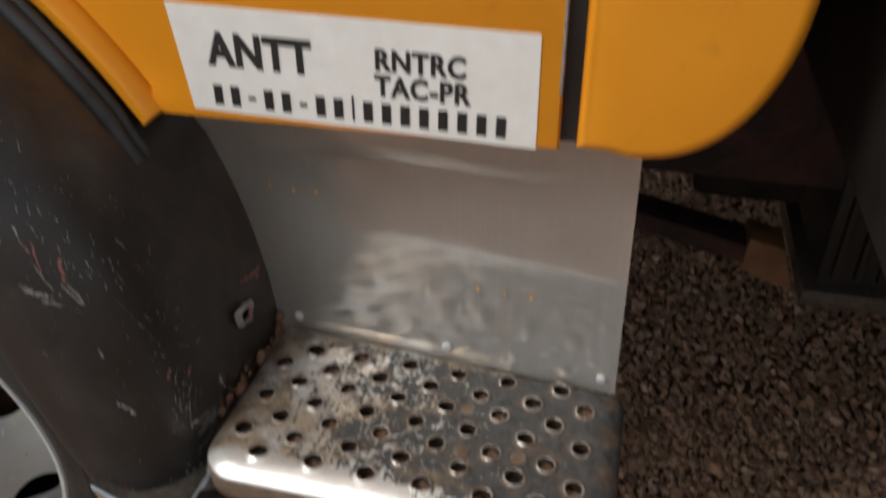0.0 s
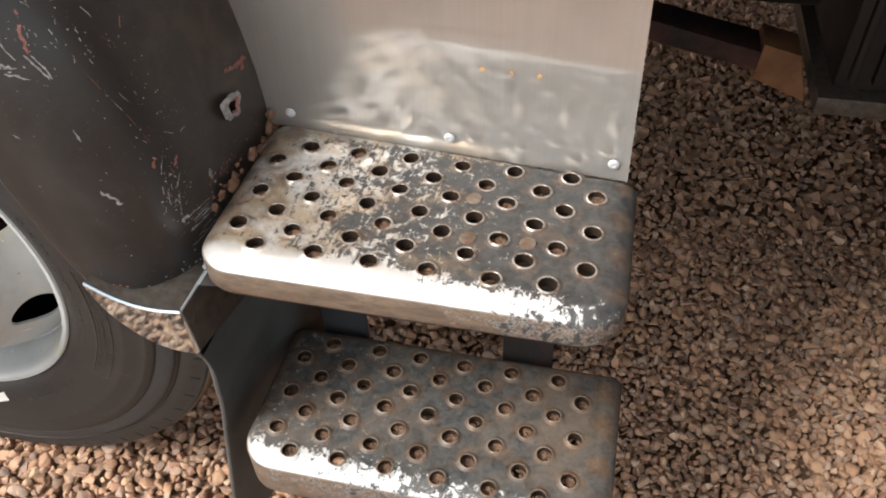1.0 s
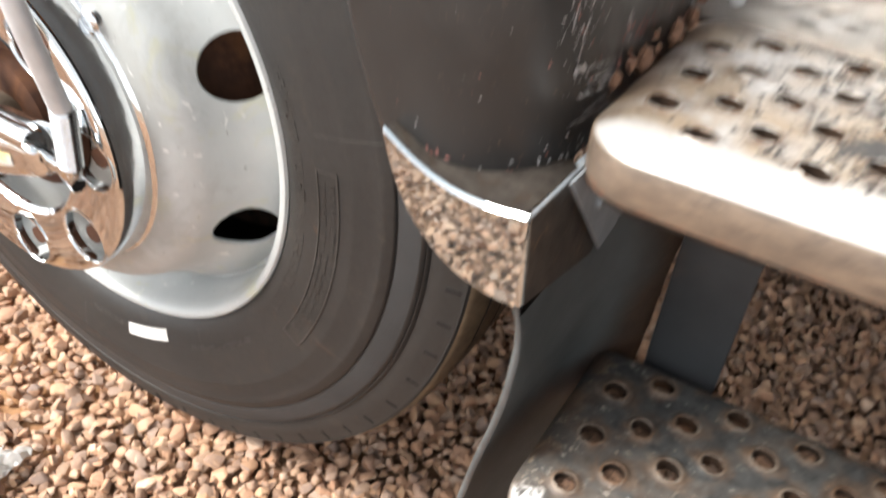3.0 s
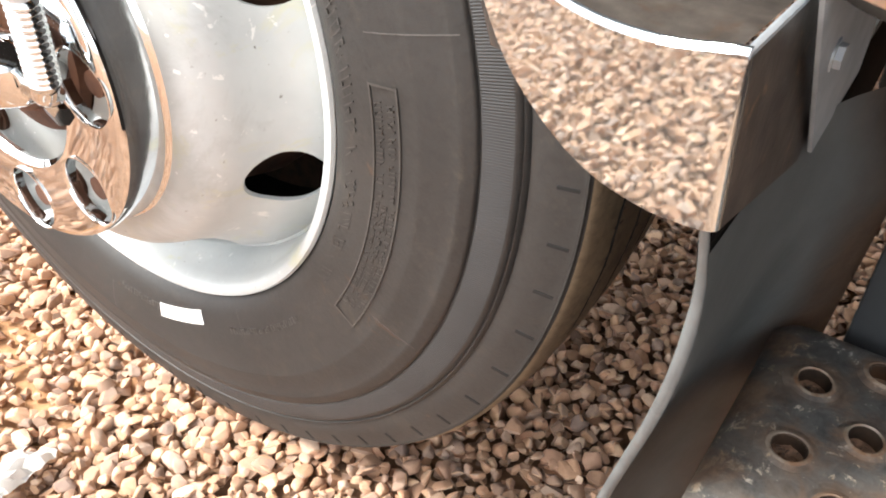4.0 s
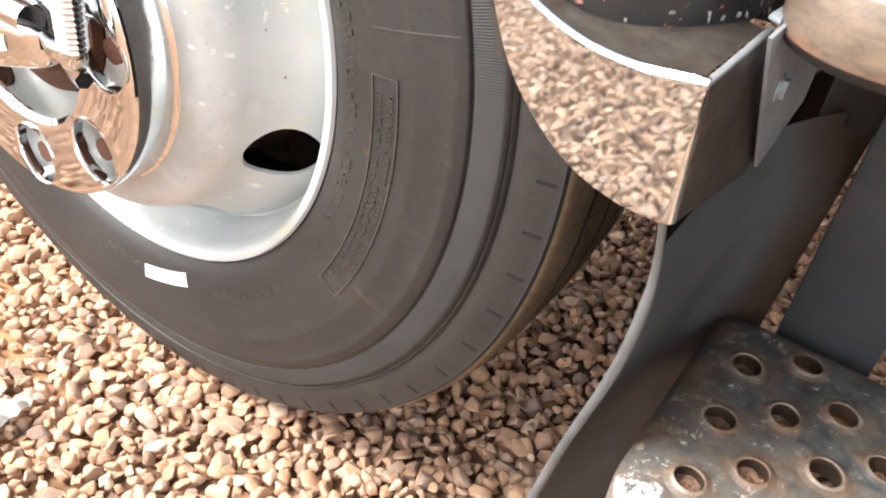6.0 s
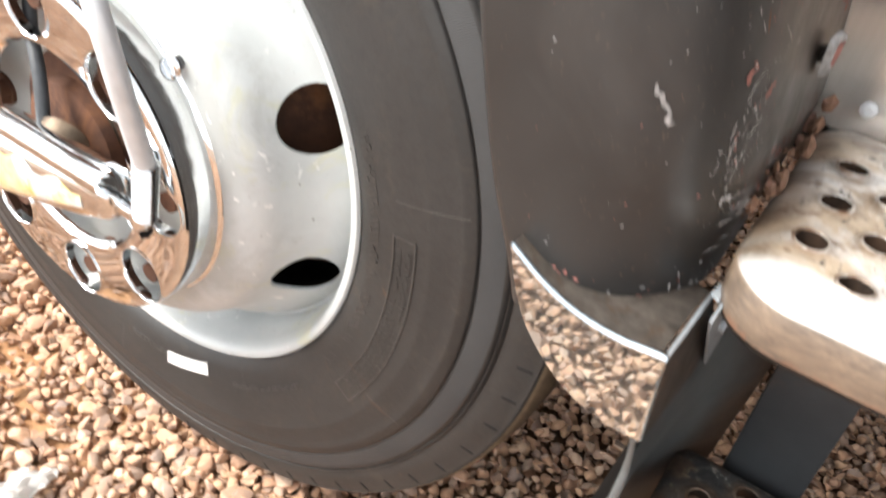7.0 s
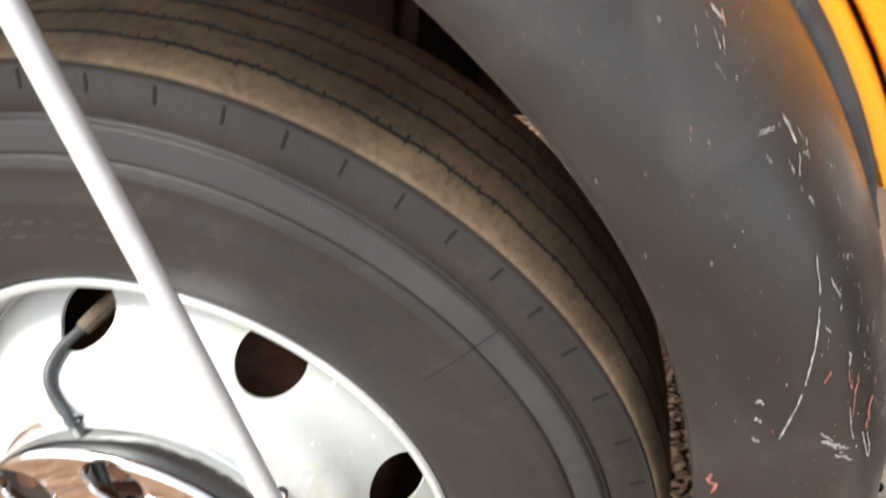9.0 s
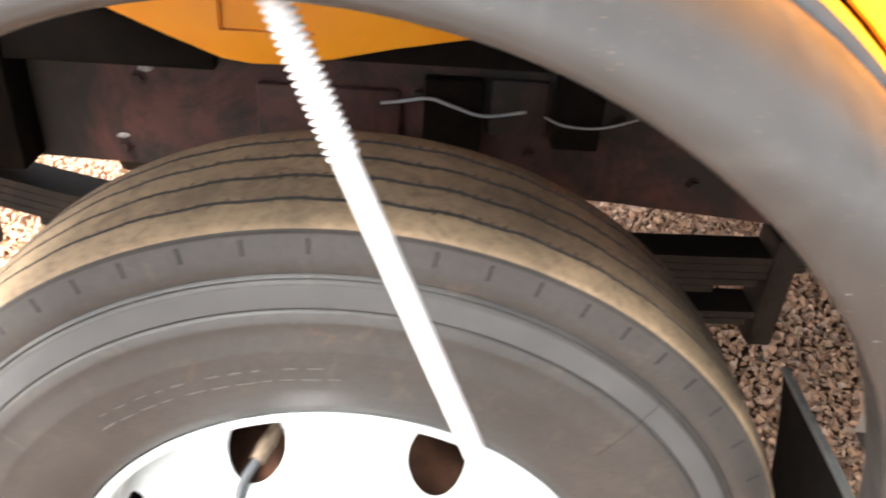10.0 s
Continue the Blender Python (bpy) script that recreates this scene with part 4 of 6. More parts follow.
    part("hose_clip", bm, M_SOOT, hose)
    for ob in (arm, body, inner, hose):
        ob.location = (0, -0.006, 0.0134)


make_inflation_line()

# fender
INNER = [(14, 0.534), (21, 0.534), (25, 0.533), (28, 0.537), (32, 0.547), (35, 0.556), (38, 0.572), (42, 0.589), (46, 0.608), (50, 0.626), (53, 0.638), (57, 0.653), (62, 0.670), (66, 0.683), (70, 0.695), (75, 0.710), (78, 0.717), (82, 0.725), (88, 0.733), (94, 0.736), (98, 0.734), (103, 0.726), (110, 0.708), (118, 0.684), (130, 0.65)]
OUTER = [(14, 0.622), (19, 0.632), (27, 0.660), (34, 0.690), (38, 0.706), (44, 0.728), (50, 0.750), (58, 0.774), (65, 0.788), (80, 0.806), (100, 0.810), (130, 0.795)]
BEAD = [(38, 0.722), (44, 0.739), (50, 0.757), (53, 0.7645), (56, 0.772), (59, 0.780), (62, 0.787), (70, 0.800), (85, 0.816), (100, 0.820), (130, 0.804)]
FACE_Y = -0.150


def soft_table(pairs, x, w=3.0):
    return sum(table(pairs, x + w * k / 2) * c for k, c in ((-2, 1), (-1, 2), (0, 3), (1, 2), (2, 1))) / 9


def fender_section(deg):
    """The outside of the fender at one angle round the hub, from its inner lip to its rear edge: (radius, y, edge wear)."""
    ri, ro = soft_table(INNER, deg), soft_table(OUTER, deg)
    high = min(max((deg - 44) / 18, 0), 1)
    a, b = 0.078 + 0.04 * high, 0.100 + 0.035 * high
    pts = [(ri + 0.006, FACE_Y + 0.050, 0), (ri + 0.001, FACE_Y + 0.012, 0), (ri, FACE_Y + 0.005, 0.1), (ri + 0.002, FACE_Y + 0.001, 0.15), (ri + 0.006, FACE_Y, 0)]
    start = max(ro - a, ri + 0.012)
    for k in range(1, 5):
        pts.append((ri + 0.006 + (start - ri - 0.006) * k / 4, FACE_Y, 0))
    for k in range(1, 13):
        t = math.pi / 2 * k / 12
        pts.append((start + (ro - start) * math.sin(t), FACE_Y + b * (1 - math.cos(t)), max(0, (k - 7) / 5) * (0.25 + 0.75 * high)))
    end = 0.105 * (1 - high) + 0.012 * high
    pts.append((ro, max(end, FACE_Y + b + 0.004), 0.6))
    return pts


def make_fender():
    bm = bmesh.new()
    layer = bm.verts.layers.float.new("edge")
    degs = [17.2] + [18 + 1.5 * k for k in range(72)]
    outer, inner = [], []
    for deg in degs:
        a = radians(deg)
        sec = fender_section(deg)
        n = len(sec)
        ring = []
        for k, (r, y, e) in enumerate(sec):
            aa = a
            if deg < 22:
                # rounded lower corners
                u = (k - 10) / 12
                aa = a + radians(2.6 * u ** 4 * (22 - deg) / 4)
            ring.append((r * math.cos(aa), y, ARCH.z + r * math.sin(aa), e))
        outer.append(ring)
        thick = []
        for k in range(n):
            p, q = sec[max(k - 1, 0)], sec[min(k + 1, n - 1)]
            t = Vector((q[0] - p[0], q[1] - p[1])).normalized()
            r, y, e = sec[k]
            r2, y2 = r - t.y * 0.004, y + t.x * 0.004
            f = r2 / r
            x, _, z, _ = ring[k]
            thick.append((x * f, y2, ARCH.z + (z - ARCH.z) * f, 0))
        inner.append(thick)
    loops = []
    for o, i in zip(outer, inner):
        row = []
        for x, y, z, e in o + i[::-1]:
            v = bm.verts.new((x, y, z))
            v[layer] = e
            row.append(v)
        loops.append(row)
    n = len(loops[0])
    for a, b in zip(loops, loops[1:]):
        for k in range(n):
            bm.faces.new((a[k], a[(k + 1) % n], b[(k + 1) % n], b[k]))
    bm.faces.new(loops[0])
    bm.faces.new(loops[-1][::-1])
    return part("fender", bm, M_FENDER, truck, "scuffed dark grey moulded front fender with scratches", 50)


fender = make_fender()


def fender_at(deg, s):
    """A point on the fender's outside by its angle round the hub and its step along the section, with the outward slant."""
    def point(d, u):
        sec = fender_section(d)
        u = min(max(u, 4.0), len(sec) - 1.001)
        k = int(u)
        r = sec[k][0] + (sec[k + 1][0] - sec[k][0]) * (u - k)
        return Vector((r * math.cos(radians(d)), sec[k][1] + (sec[k + 1][1] - sec[k][1]) * (u - k), ARCH.z + r * math.sin(radians(d))))

    p = point(deg, s)
    n = (point(deg + 0.3, s) - p).cross(point(deg, s + 0.3) - point(deg, s - 0.3)).normalized()
    return p, (-n if n.y > 0 and s < 20 or n.x < 0 and s >= 20 else n)


def scrape(bm, line, width, rng, gaps=0.0):
    """A scratch along (angle, step) places on the fender, ragged, thinning out at its ends and broken here and there."""
    pts = smooth_line([(d, u, 0) for d, u in line], 9 if len(line) < 3 else 6)
    places = [fender_at(p.x, p.y) for p in pts]
    rows, last = [], len(pts) - 1
    for i, (p, n) in enumerate(places):
        way = (places[min(i + 1, last)][0] - places[max(i - 1, 0)][0]).normalized()
        side = n.cross(way)
        w = width * 0.5 * rng.uniform(0.4, 1.25) * (0.3 if i in (0, last) else 1)
        if rng.random() < gaps:
            if len(rows) > 1:
                add_rings(bm, rows, False)
            rows = []
            continue
        drift = side * rng.gauss(0, width * 0.25)
        rows.append([p + drift + n * 0.0006 + side * (w * k) for k in (-1, 1)])
    if len(rows) > 1:
        add_rings(bm, rows, False)


def fleck(bm, deg, s, size, rng):
    """A small ragged chip."""
    p, n = fender_at(deg, s)
    a = n.cross(Vector((0.3, 0.1, 1))).normalized()
    b = n.cross(a)
    turn, long = rng.uniform(0, 6.28), rng.uniform(0.7, 1.5)
    size *= 0.75 if size < 0.0018 else 0.6
    ring = []
    for k in range(9):
        t = k * 0.698 + rng.uniform(-0.25, 0.25)
        u, v = math.cos(t) * long * size * rng.uniform(0.45, 1.3), math.sin(t) * size * rng.uniform(0.4, 1.2)
        ring.append(bm.verts.new(p + n * 0.0006 + a * (u * math.cos(turn) - v * math.sin(turn)) + b * (u * math.sin(turn) + v * math.cos(turn))))
    bm.faces.new(ring)


def make_scratches():
    rng = random.Random(11)
    pale, red, brown = bmesh.new(), bmesh.new(), bmesh.new()
    # the long curved scratch and its companions on the upper face
    scrape(pale, [(49.2, 12.9), (47.7, 12.3), (46.2, 11.4), (44.9, 10.4), (43.7, 9.4), (41.9, 7.95)], 0.0011, rng, 0.06)
    scrape(pale, [(48.2, 13.0), (46.5, 13.2)], 0.0009, rng, 0.15)
    scrape(pale, [(44.2, 12.7), (43.2, 12.4)], 0.0018, rng, 0.2)
    scrape(red, [(43.2, 12.4), (42.2, 12.4)], 0.0014, rng)
    scrape(red, [(42.7, 13.0), (41.6, 12.5), (40.7, 12.2)], 0.0016, rng, 0.15)
    scrape(pale, [(41.4, 12.1), (39.6, 12.1), (38.5, 12.4)], 0.0010, rng, 0.1)
    scrape(red, [(43.8, 10.8), (44.1, 11.4)], 0.0015, rng)
    scrape(pale, [(40.7, 10.2), (39.2, 11.6)], 0.0020, rng, 0.2)
    scrape(pale, [(41.2, 10.2), (40.2, 10.9)], 0.0010, rng)
    scrape(pale, [(40.0, 10.8), (38.3, 11.8)], 0.0014, rng, 0.15)
    scrape(pale, [(39.6, 11.0), (39.0, 11.9)], 0.0009, rng)
    scrape(pale, [(39.3, 10.9), (38.0, 12.1)], 0.0013, rng)
    scrape(pale, [(39.3, 12.8), (37.2, 13.2)], 0.0018, rng)
    scrape(red, [(41.3, 14.3), (40.0, 13.4), (39.1, 13.1)], 0.0024, rng, 0.1)
    scrape(red, [(40.8, 4.6), (40.2, 4.35), (39.8, 4.7), (39.3, 4.4)], 0.0022, rng)
    for d, u in ((44.6, 7.5), (43.6, 7.1), (42.4, 6.8)):
        fleck(pale, d, u, 0.0021, rng)
        fleck(pale, d - 0.2, u + 0.15, 0.0013, rng)
    # along the rolled upper edge
    scrape(pale, [(54.3, 14.6), (52.9, 14.4), (52.0, 13.8), (50.8, 13.8)], 0.0012, rng, 0.3)
    scrape(pale, [(54.7, 13.3), (54.1, 14.3)], 0.0009, rng, 0.2)
    scrape(pale, [(59.2, 14.6), (58.4, 14.7)], 0.0013, rng)
    scrape(red, [(58.7, 14.9), (58.2, 14.6)], 0.0014, rng)
    for _ in range(46):
        d = rng.uniform(37, 60)
        u = rng.gauss(14.6, 0.9)
        scrape(pale, [(d, u), (d - rng.uniform(0.2, 0.9), u + rng.gauss(-0.1, 0.2))], rng.uniform(0.0004, 0.0010), rng, 0.25)
    for _ in range(60):
        fleck(pale if rng.random() < 0.7 else red, rng.uniform(36, 62), rng.gauss(15.5, 1.6), rng.uniform(0.0004, 0.0011), rng)
    # half way down the front
    scrape(pale, [(39.0, 13.2), (37.1, 13.4)], 0.0018, rng, 0.1)
    scrape(pale, [(38.7, 16.6), (37.6, 16.3)], 0.0012, rng, 0.3)
    scrape(pale, [(37.3, 16.4), (36.4, 16.4)], 0.0016, rng, 0.35)
    scrape(brown, [(37.1, 17.6), (36.1, 18.2)], 0.0010, rng)
    scrape(red, [(37.2, 19.8), (36.6, 19.2)], 0.0012, rng)
    scrape(pale, [(39.5, 15.1), (38.5, 15.1)], 0.0008, rng, 0.2)
    scrape(pale, [(39.1, 17.7), (38.2, 17.9)], 0.0010, rng, 0.2)
    scrape(brown, [(39.3, 15.8), (37.5, 15.3), (35.6, 15.4), (33.7, 15.8), (31.4, 16.35), (29.5, 16.7)], 0.0009, rng, 0.2)
    scrape(pale, [(35.0, 15.5), (33.7, 15.8), (31.4, 16.4)], 0.0006, rng, 0.3)
    scrape(pale, [(32.5, 15.3), (31.4, 16.1)], 0.0009, rng, 0.4)
    scrape(pale, [(31.4, 15.5), (29.6, 16.5)], 0.0010, rng, 0.4)
    scrape(pale, [(33.7, 16.5), (32.7, 16.8)], 0.0006, rng)
    scrape(pale, [(29.4, 18.0), (28.6, 18.8)], 0.0009, rng)
    scrape(pale, [(28.3, 19.4), (28.3, 20.0)], 0.0008, rng)
    scrape(pale, [(33.9, 12.45), (32.9, 12.45)], 0.0011, rng)
    scrape(pale, [(34.2, 12.2), (33.1, 12.4)], 0.0009, rng, 0.2)
    scrape(pale, [(36.2, 7.9), (35.7, 8.3)], 0.0011, rng)
    scrape(pale, [(29.1, 11.75), (28.0, 12.3), (27.0, 12.85)], 0.0034, rng, 0.06)
    # the rubbed corner beside the step
    scrape(pale, [(28.1, 17.1), (27.4, 16.6), (26.3, 16.1), (25.0, 15.7), (24.0, 15.35)], 0.0008, rng, 0.15)
    for d, u, e, w in ((26.1, 16.8, 25.0, 16.5), (25.8, 17.7, 25.0, 16.9), (26.9, 16.6, 26.0, 16.4), (25.4, 16.2, 24.3, 15.9), (24.8, 17.0, 23.8, 16.6), (24.2, 17.4, 23.2, 17.0), (23.6, 16.6, 22.7, 16.4)):
        scrape(pale, [(d, u), (e, w)], rng.uniform(0.0006, 0.0013), rng, 0.2)
    for _ in range(70):
        fleck(pale if rng.random() < 0.75 else red, rng.gauss(24.6, 1.6), rng.gauss(16.6, 0.7), rng.uniform(0.0004, 0.0014), rng)
    scrape(red, [(28.5, 16.4), (27.7, 16.1)], 0.0034, rng)
    scrape(red, [(27.2, 18.2), (26.6, 17.6)], 0.0028, rng, 0.1)
    fleck(red, 23.2, 14.8, 0.0024, rng)
    scrape(pale, [(22.3, 16.2), (22.45, 16.9)], 0.0042, rng)
    scrape(pale, [(23.8, 20.05), (22.8, 20.04)], 0.0060, rng)
    for _ in range(16):
        d, u = rng.uniform(19.2, 22.4), rng.uniform(16.0, 18.0)
        scrape(pale, [(d, u), (d - 0.1, u + 1.3), (d - 0.35, u + rng.uniform(2.0, 2.8))], rng.uniform(0.0004, 0.0010), rng, 0.12)
    for _ in range(26):
        fleck(red, rng.gauss(22.2, 0.7), rng.gauss(20.2, 0.18), rng.uniform(0.0012, 0.0042), rng)
    for _ in range(12):
        fleck(pale, rng.gauss(22.0, 0.9), rng.gauss(20.2, 0.2), rng.uniform(0.0010, 0.0030), rng)
    # pink paint above the torn hole
    scrape(red, [(28.5, 20.58), (28.1, 20.68), (27.9, 20.84)], 0.0058, rng)
    scrape(red, [(28.0, 20.86), (27.3, 20.76)], 0.0064, rng)
    # chips on the lower lip
    for d, u in ((20.4, 8.6), (20.1, 9.2), (19.7, 9.8), (19.5, 9.0), (20.0, 8.9)):
        fleck(red, d, u, 0.0026, rng)
    for u in (10.8, 11.6, 13.2, 15.0, 16.2, 17.0):
        fleck(pale if u > 11 else red, 18.6 + rng.uniform(0, 0.5), u, rng.uniform(0.0010, 0.0022), rng)
    for _ in range(46):
        fleck(red if rng.random() < 0.35 else pale, rng.uniform(17.6, 18.5), rng.uniform(8.5, 19.5), rng.uniform(0.0008, 0.0024), rng)
    # specks thrown up by the road, thickest towards the rear edge
    for _ in range(90):
        fleck(pale if rng.random() < 0.6 else red, rng.uniform(26, 42), rng.gauss(18.6, 1.4), rng.uniform(0.0005, 0.0012), rng)
    for _ in range(70):
        fleck(pale if rng.random() < 0.75 else red, rng.uniform(18, 60), rng.uniform(5, 15), rng.uniform(0.0004, 0.0010), rng)
    tagged(part("scratch", pale, M_CHIPS, fender, "pale scratches and scrapes", 0), kind="stuff")
    tagged(part("paint_chip", red, M_REDCHIPS, fender, "red primer chips", 0), kind="stuff")
    tagged(part("rubbed_streak", brown, M_RUSTFLAKE, fender, "brown rubbed streaks", 0), kind="stuff")
    # torn bolt hole
    p = Vector((0.5955, 0.022, 0.783))
    bm = bmesh.new()
    side, face = Vector((0.05, 1, 0)).normalized(), Vector((0.95, -0.05, 0.30)).normalized()
    rings = []
    for d, r in ((0.0, 0.017), (0.003, 0.015), (0.004, 0.010), (0.0015, 0.007), (-0.006, 0.006)):
        rings.append([p + face * d + side * (r * math.cos(t) * (1 + 0.22 * math.sin(3 * t) + 0.12 * math.sin(7 * t + r * 900))) + Vector((0, 0, r * math.sin(t) * (1 + 0.3 * math.cos(2 * t + 0.6) + 0.12 * math.cos(5 * t + r * 700)))) for t in [2 * math.pi * k / 20 for k in range(20)]])
    add_rings(bm, rings, True, False, True, [0, 0, 1, 2])
    bm.faces.ensure_lookup_table()
    bm.faces[-1].material_index = 2
    part("torn_bolt_hole", bm, [M_CHIPS, M_REDCHIPS, M_SOOT], fender, "torn pale bolt hole")


make_scratches()


def make_seal():
    bm = bmesh.new()
    for off, y, r in ((0.0015, -0.004, 0.0075), (0.0068, 0.006, 0.0052)):
        pts = []
        for k in range(50):
            d = 42.0 + (88 * k / 49)
            rr = soft_table(OUTER, d) + off - (0.004 if k < 2 else 0)
            pts.append((rr * math.cos(radians(d)), y - 0.006 * min(1, k / 4), ARCH.z + rr * math.sin(radians(d))))
        add_tube(bm, pts, r, 12)
    part("fender_seal", bm, M_SEAL, truck, "black rubber seal between fender and cab", 60)


make_seal()

# cab
CAB_Y, CAB_LOW = 0.028, 1.0085


def make_cab():
    bm = bmesh.new()
    arch = []
    for k in range(44):
        d = 45.0 + 90 * k / 43
        r = soft_table(BEAD, d) + 0.0235
        arch.append(Vector((r * math.cos(radians(d)), CAB_Y, ARCH.z + r * math.sin(radians(d)))))
    outline = [Vector((0.9155, CAB_Y, CAB_LOW + 0.002)), Vector((0.9155, CAB_Y, 2.3)), Vector((-0.75, CAB_Y, 2.3)), Vector((-0.75, CAB_Y, arch[-1].z))] + arch[::-1] + [Vector((0.532, CAB_Y, CAB_LOW))]
    add_slab(bm, outline, (0, 0.02, 0), 0.004)
    cab = part("cab_panel", bm, M_YELLOW, truck, "glossy yellow painted cab side with dark door gap", 40)
    # arch bead
    bm = bmesh.new()
    rings = []
    for k in range(60):
        d = 43.6 + 86 * k / 59
        r = soft_table(BEAD, d)
        a = radians(d)
        rings.append([(rr * math.cos(a), y, ARCH.z + rr * math.sin(a)) for rr, y in ((r, CAB_Y + 0.014), (r + 0.0005, CAB_Y - 0.013), (r + 0.003, CAB_Y - 0.017), (r + 0.012, CAB_Y - 0.017), (r + 0.016, CAB_Y - 0.013), (r + 0.020, CAB_Y + 0.014))])
    add_rings(bm, rings, True, True, True)
    part("arch_bead", bm, M_YELLOW, cab)
    # rear quarter, with its round lower corner
    bm = bmesh.new()
    line = [Vector((0.9295, CAB_Y, 2.3)), Vector((0.9295, CAB_Y, CAB_LOW + 0.003)), Vector((0.955, CAB_Y, CAB_LOW + 0.002))]
    for k in range(17):
        t = math.pi / 2 * k / 16
        line.append(Vector((0.972 + 0.119 * math.sin(t) ** 0.9, CAB_Y, CAB_LOW - 0.002 + 0.150 * (1 - math.cos(t)) ** 1.05)))
    line.append(Vector((1.095, CAB_Y, 1.5)))
    line.append(Vector((1.10, CAB_Y, 2.3)))
    add_slab(bm, line, (0, 0.03, 0), 0.012, 4)
    part("rear_quarter", bm, M_YELLOW, truck, "yellow rear cab corner with rounded lower edge", 40)
    # the gap's dark seal and pale chipped door edge
    bm = bmesh.new()
    add_box(bm, (0.914, CAB_Y + 0.012, CAB_LOW + 0.006), (0.931, CAB_Y + 0.04, 2.3), 0.001)
    part("door_gap_seal", bm, M_SEAL, truck)
    bm = bmesh.new()
    add_box(bm, (0.9135, CAB_Y - 0.0008, 1.06), (0.9158, CAB_Y + 0.004, 1.30), 0.0004)
    part("chipped_edge", bm, M_CHIPS, cab)
    # unseen shell added to close the cab and keep its underside dark
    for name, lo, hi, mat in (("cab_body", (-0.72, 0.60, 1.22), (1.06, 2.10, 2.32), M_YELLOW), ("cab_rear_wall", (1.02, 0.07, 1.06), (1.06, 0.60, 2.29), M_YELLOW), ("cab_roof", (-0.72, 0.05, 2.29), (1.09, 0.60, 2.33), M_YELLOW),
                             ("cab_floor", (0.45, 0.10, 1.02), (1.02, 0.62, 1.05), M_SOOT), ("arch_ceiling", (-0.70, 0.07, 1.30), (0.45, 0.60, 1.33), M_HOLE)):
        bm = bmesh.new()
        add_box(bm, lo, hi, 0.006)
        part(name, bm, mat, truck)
    return cab


cab = make_cab()


def letters(text, size, place, material, parent, name, bold=0.0, stretch=1.0):
    """Raised lettering, flattened to a mesh."""
    c = bpy.data.curves.new("lettering", "FONT")
    c.body, c.size, c.extrude, c.offset, c.resolution_u, c.space_character = text, size, 0.0003, bold, 3, 1.09
    ob = new("lettering", c)
    deps = bpy.context.evaluated_depsgraph_get()
    me = bpy.data.meshes.new_from_object(ob.evaluated_get(deps))
    bpy.data.objects.remove(ob)
    bpy.data.curves.remove(c)
    me.transform(place @ Matrix.Diagonal((stretch, 1, 1, 1)))
    me.name = name
    me.materials.clear()
    me.materials.append(material)
    o = new(name, me)
    o.parent = parent
    return o


def make_sticker():
    y = CAB_Y - 0.0005
    bm = bmesh.new()
    corners = [Vector((0.5745, y, 1.1150)), Vector((0.8970, y, 1.1085)), Vector((0.8970, y, 1.0105)), Vector((0.5835, y, 1.0185))]
    add_slab(bm, corners, (0, -0.0006, 0))
    plate = part("registration_sticker", bm, M_STICKER, cab, "white vinyl registration sticker with black print", 0)
    base = Matrix.Translation((0.5835, y - 0.0009, 1.0185)) @ Matrix.Rotation(radians(90), 4, "X") @ Matrix.Rotation(radians(-1.4), 4, "Z")

    def at(u, v):
        return base @ Matrix.Translation((u, v, 0))

    letters("ANTT", 0.0400, at(0.0235, 0.0455), M_INK, plate, "printed_word", 0.0017, 0.85)
    letters("RNTRC", 0.0252, at(0.1745, 0.0555), M_INK, plate, "printed_word", 0.0009, 0.89)
    letters("TAC-PR", 0.0252, at(0.1745, 0.0328), M_INK, plate, "printed_word", 0.0009, 0.89)
    # the registration number, as plain bars
    u = 0.0225
    for k in range(17):
        w, h, v = 0.0082, 0.0185, 0.0070
        if k in (2, 5):
            w, h, v = 0.007, 0.0035, 0.014
        if k == 8:
            w, h = 0.0018, 0.0225
        bm = bmesh.new()
        add_box(bm, (u, v, -0.0002), (u + w, v + h, 0.0003), 0.0, base)
        part("number_bar", bm, M_INK, plate, "", 0)
        u += w + 0.0084


make_sticker()


# splash plate behind the steps
def plate_y(x):
    return 0.0925 - 0.075 * (x - 0.62)


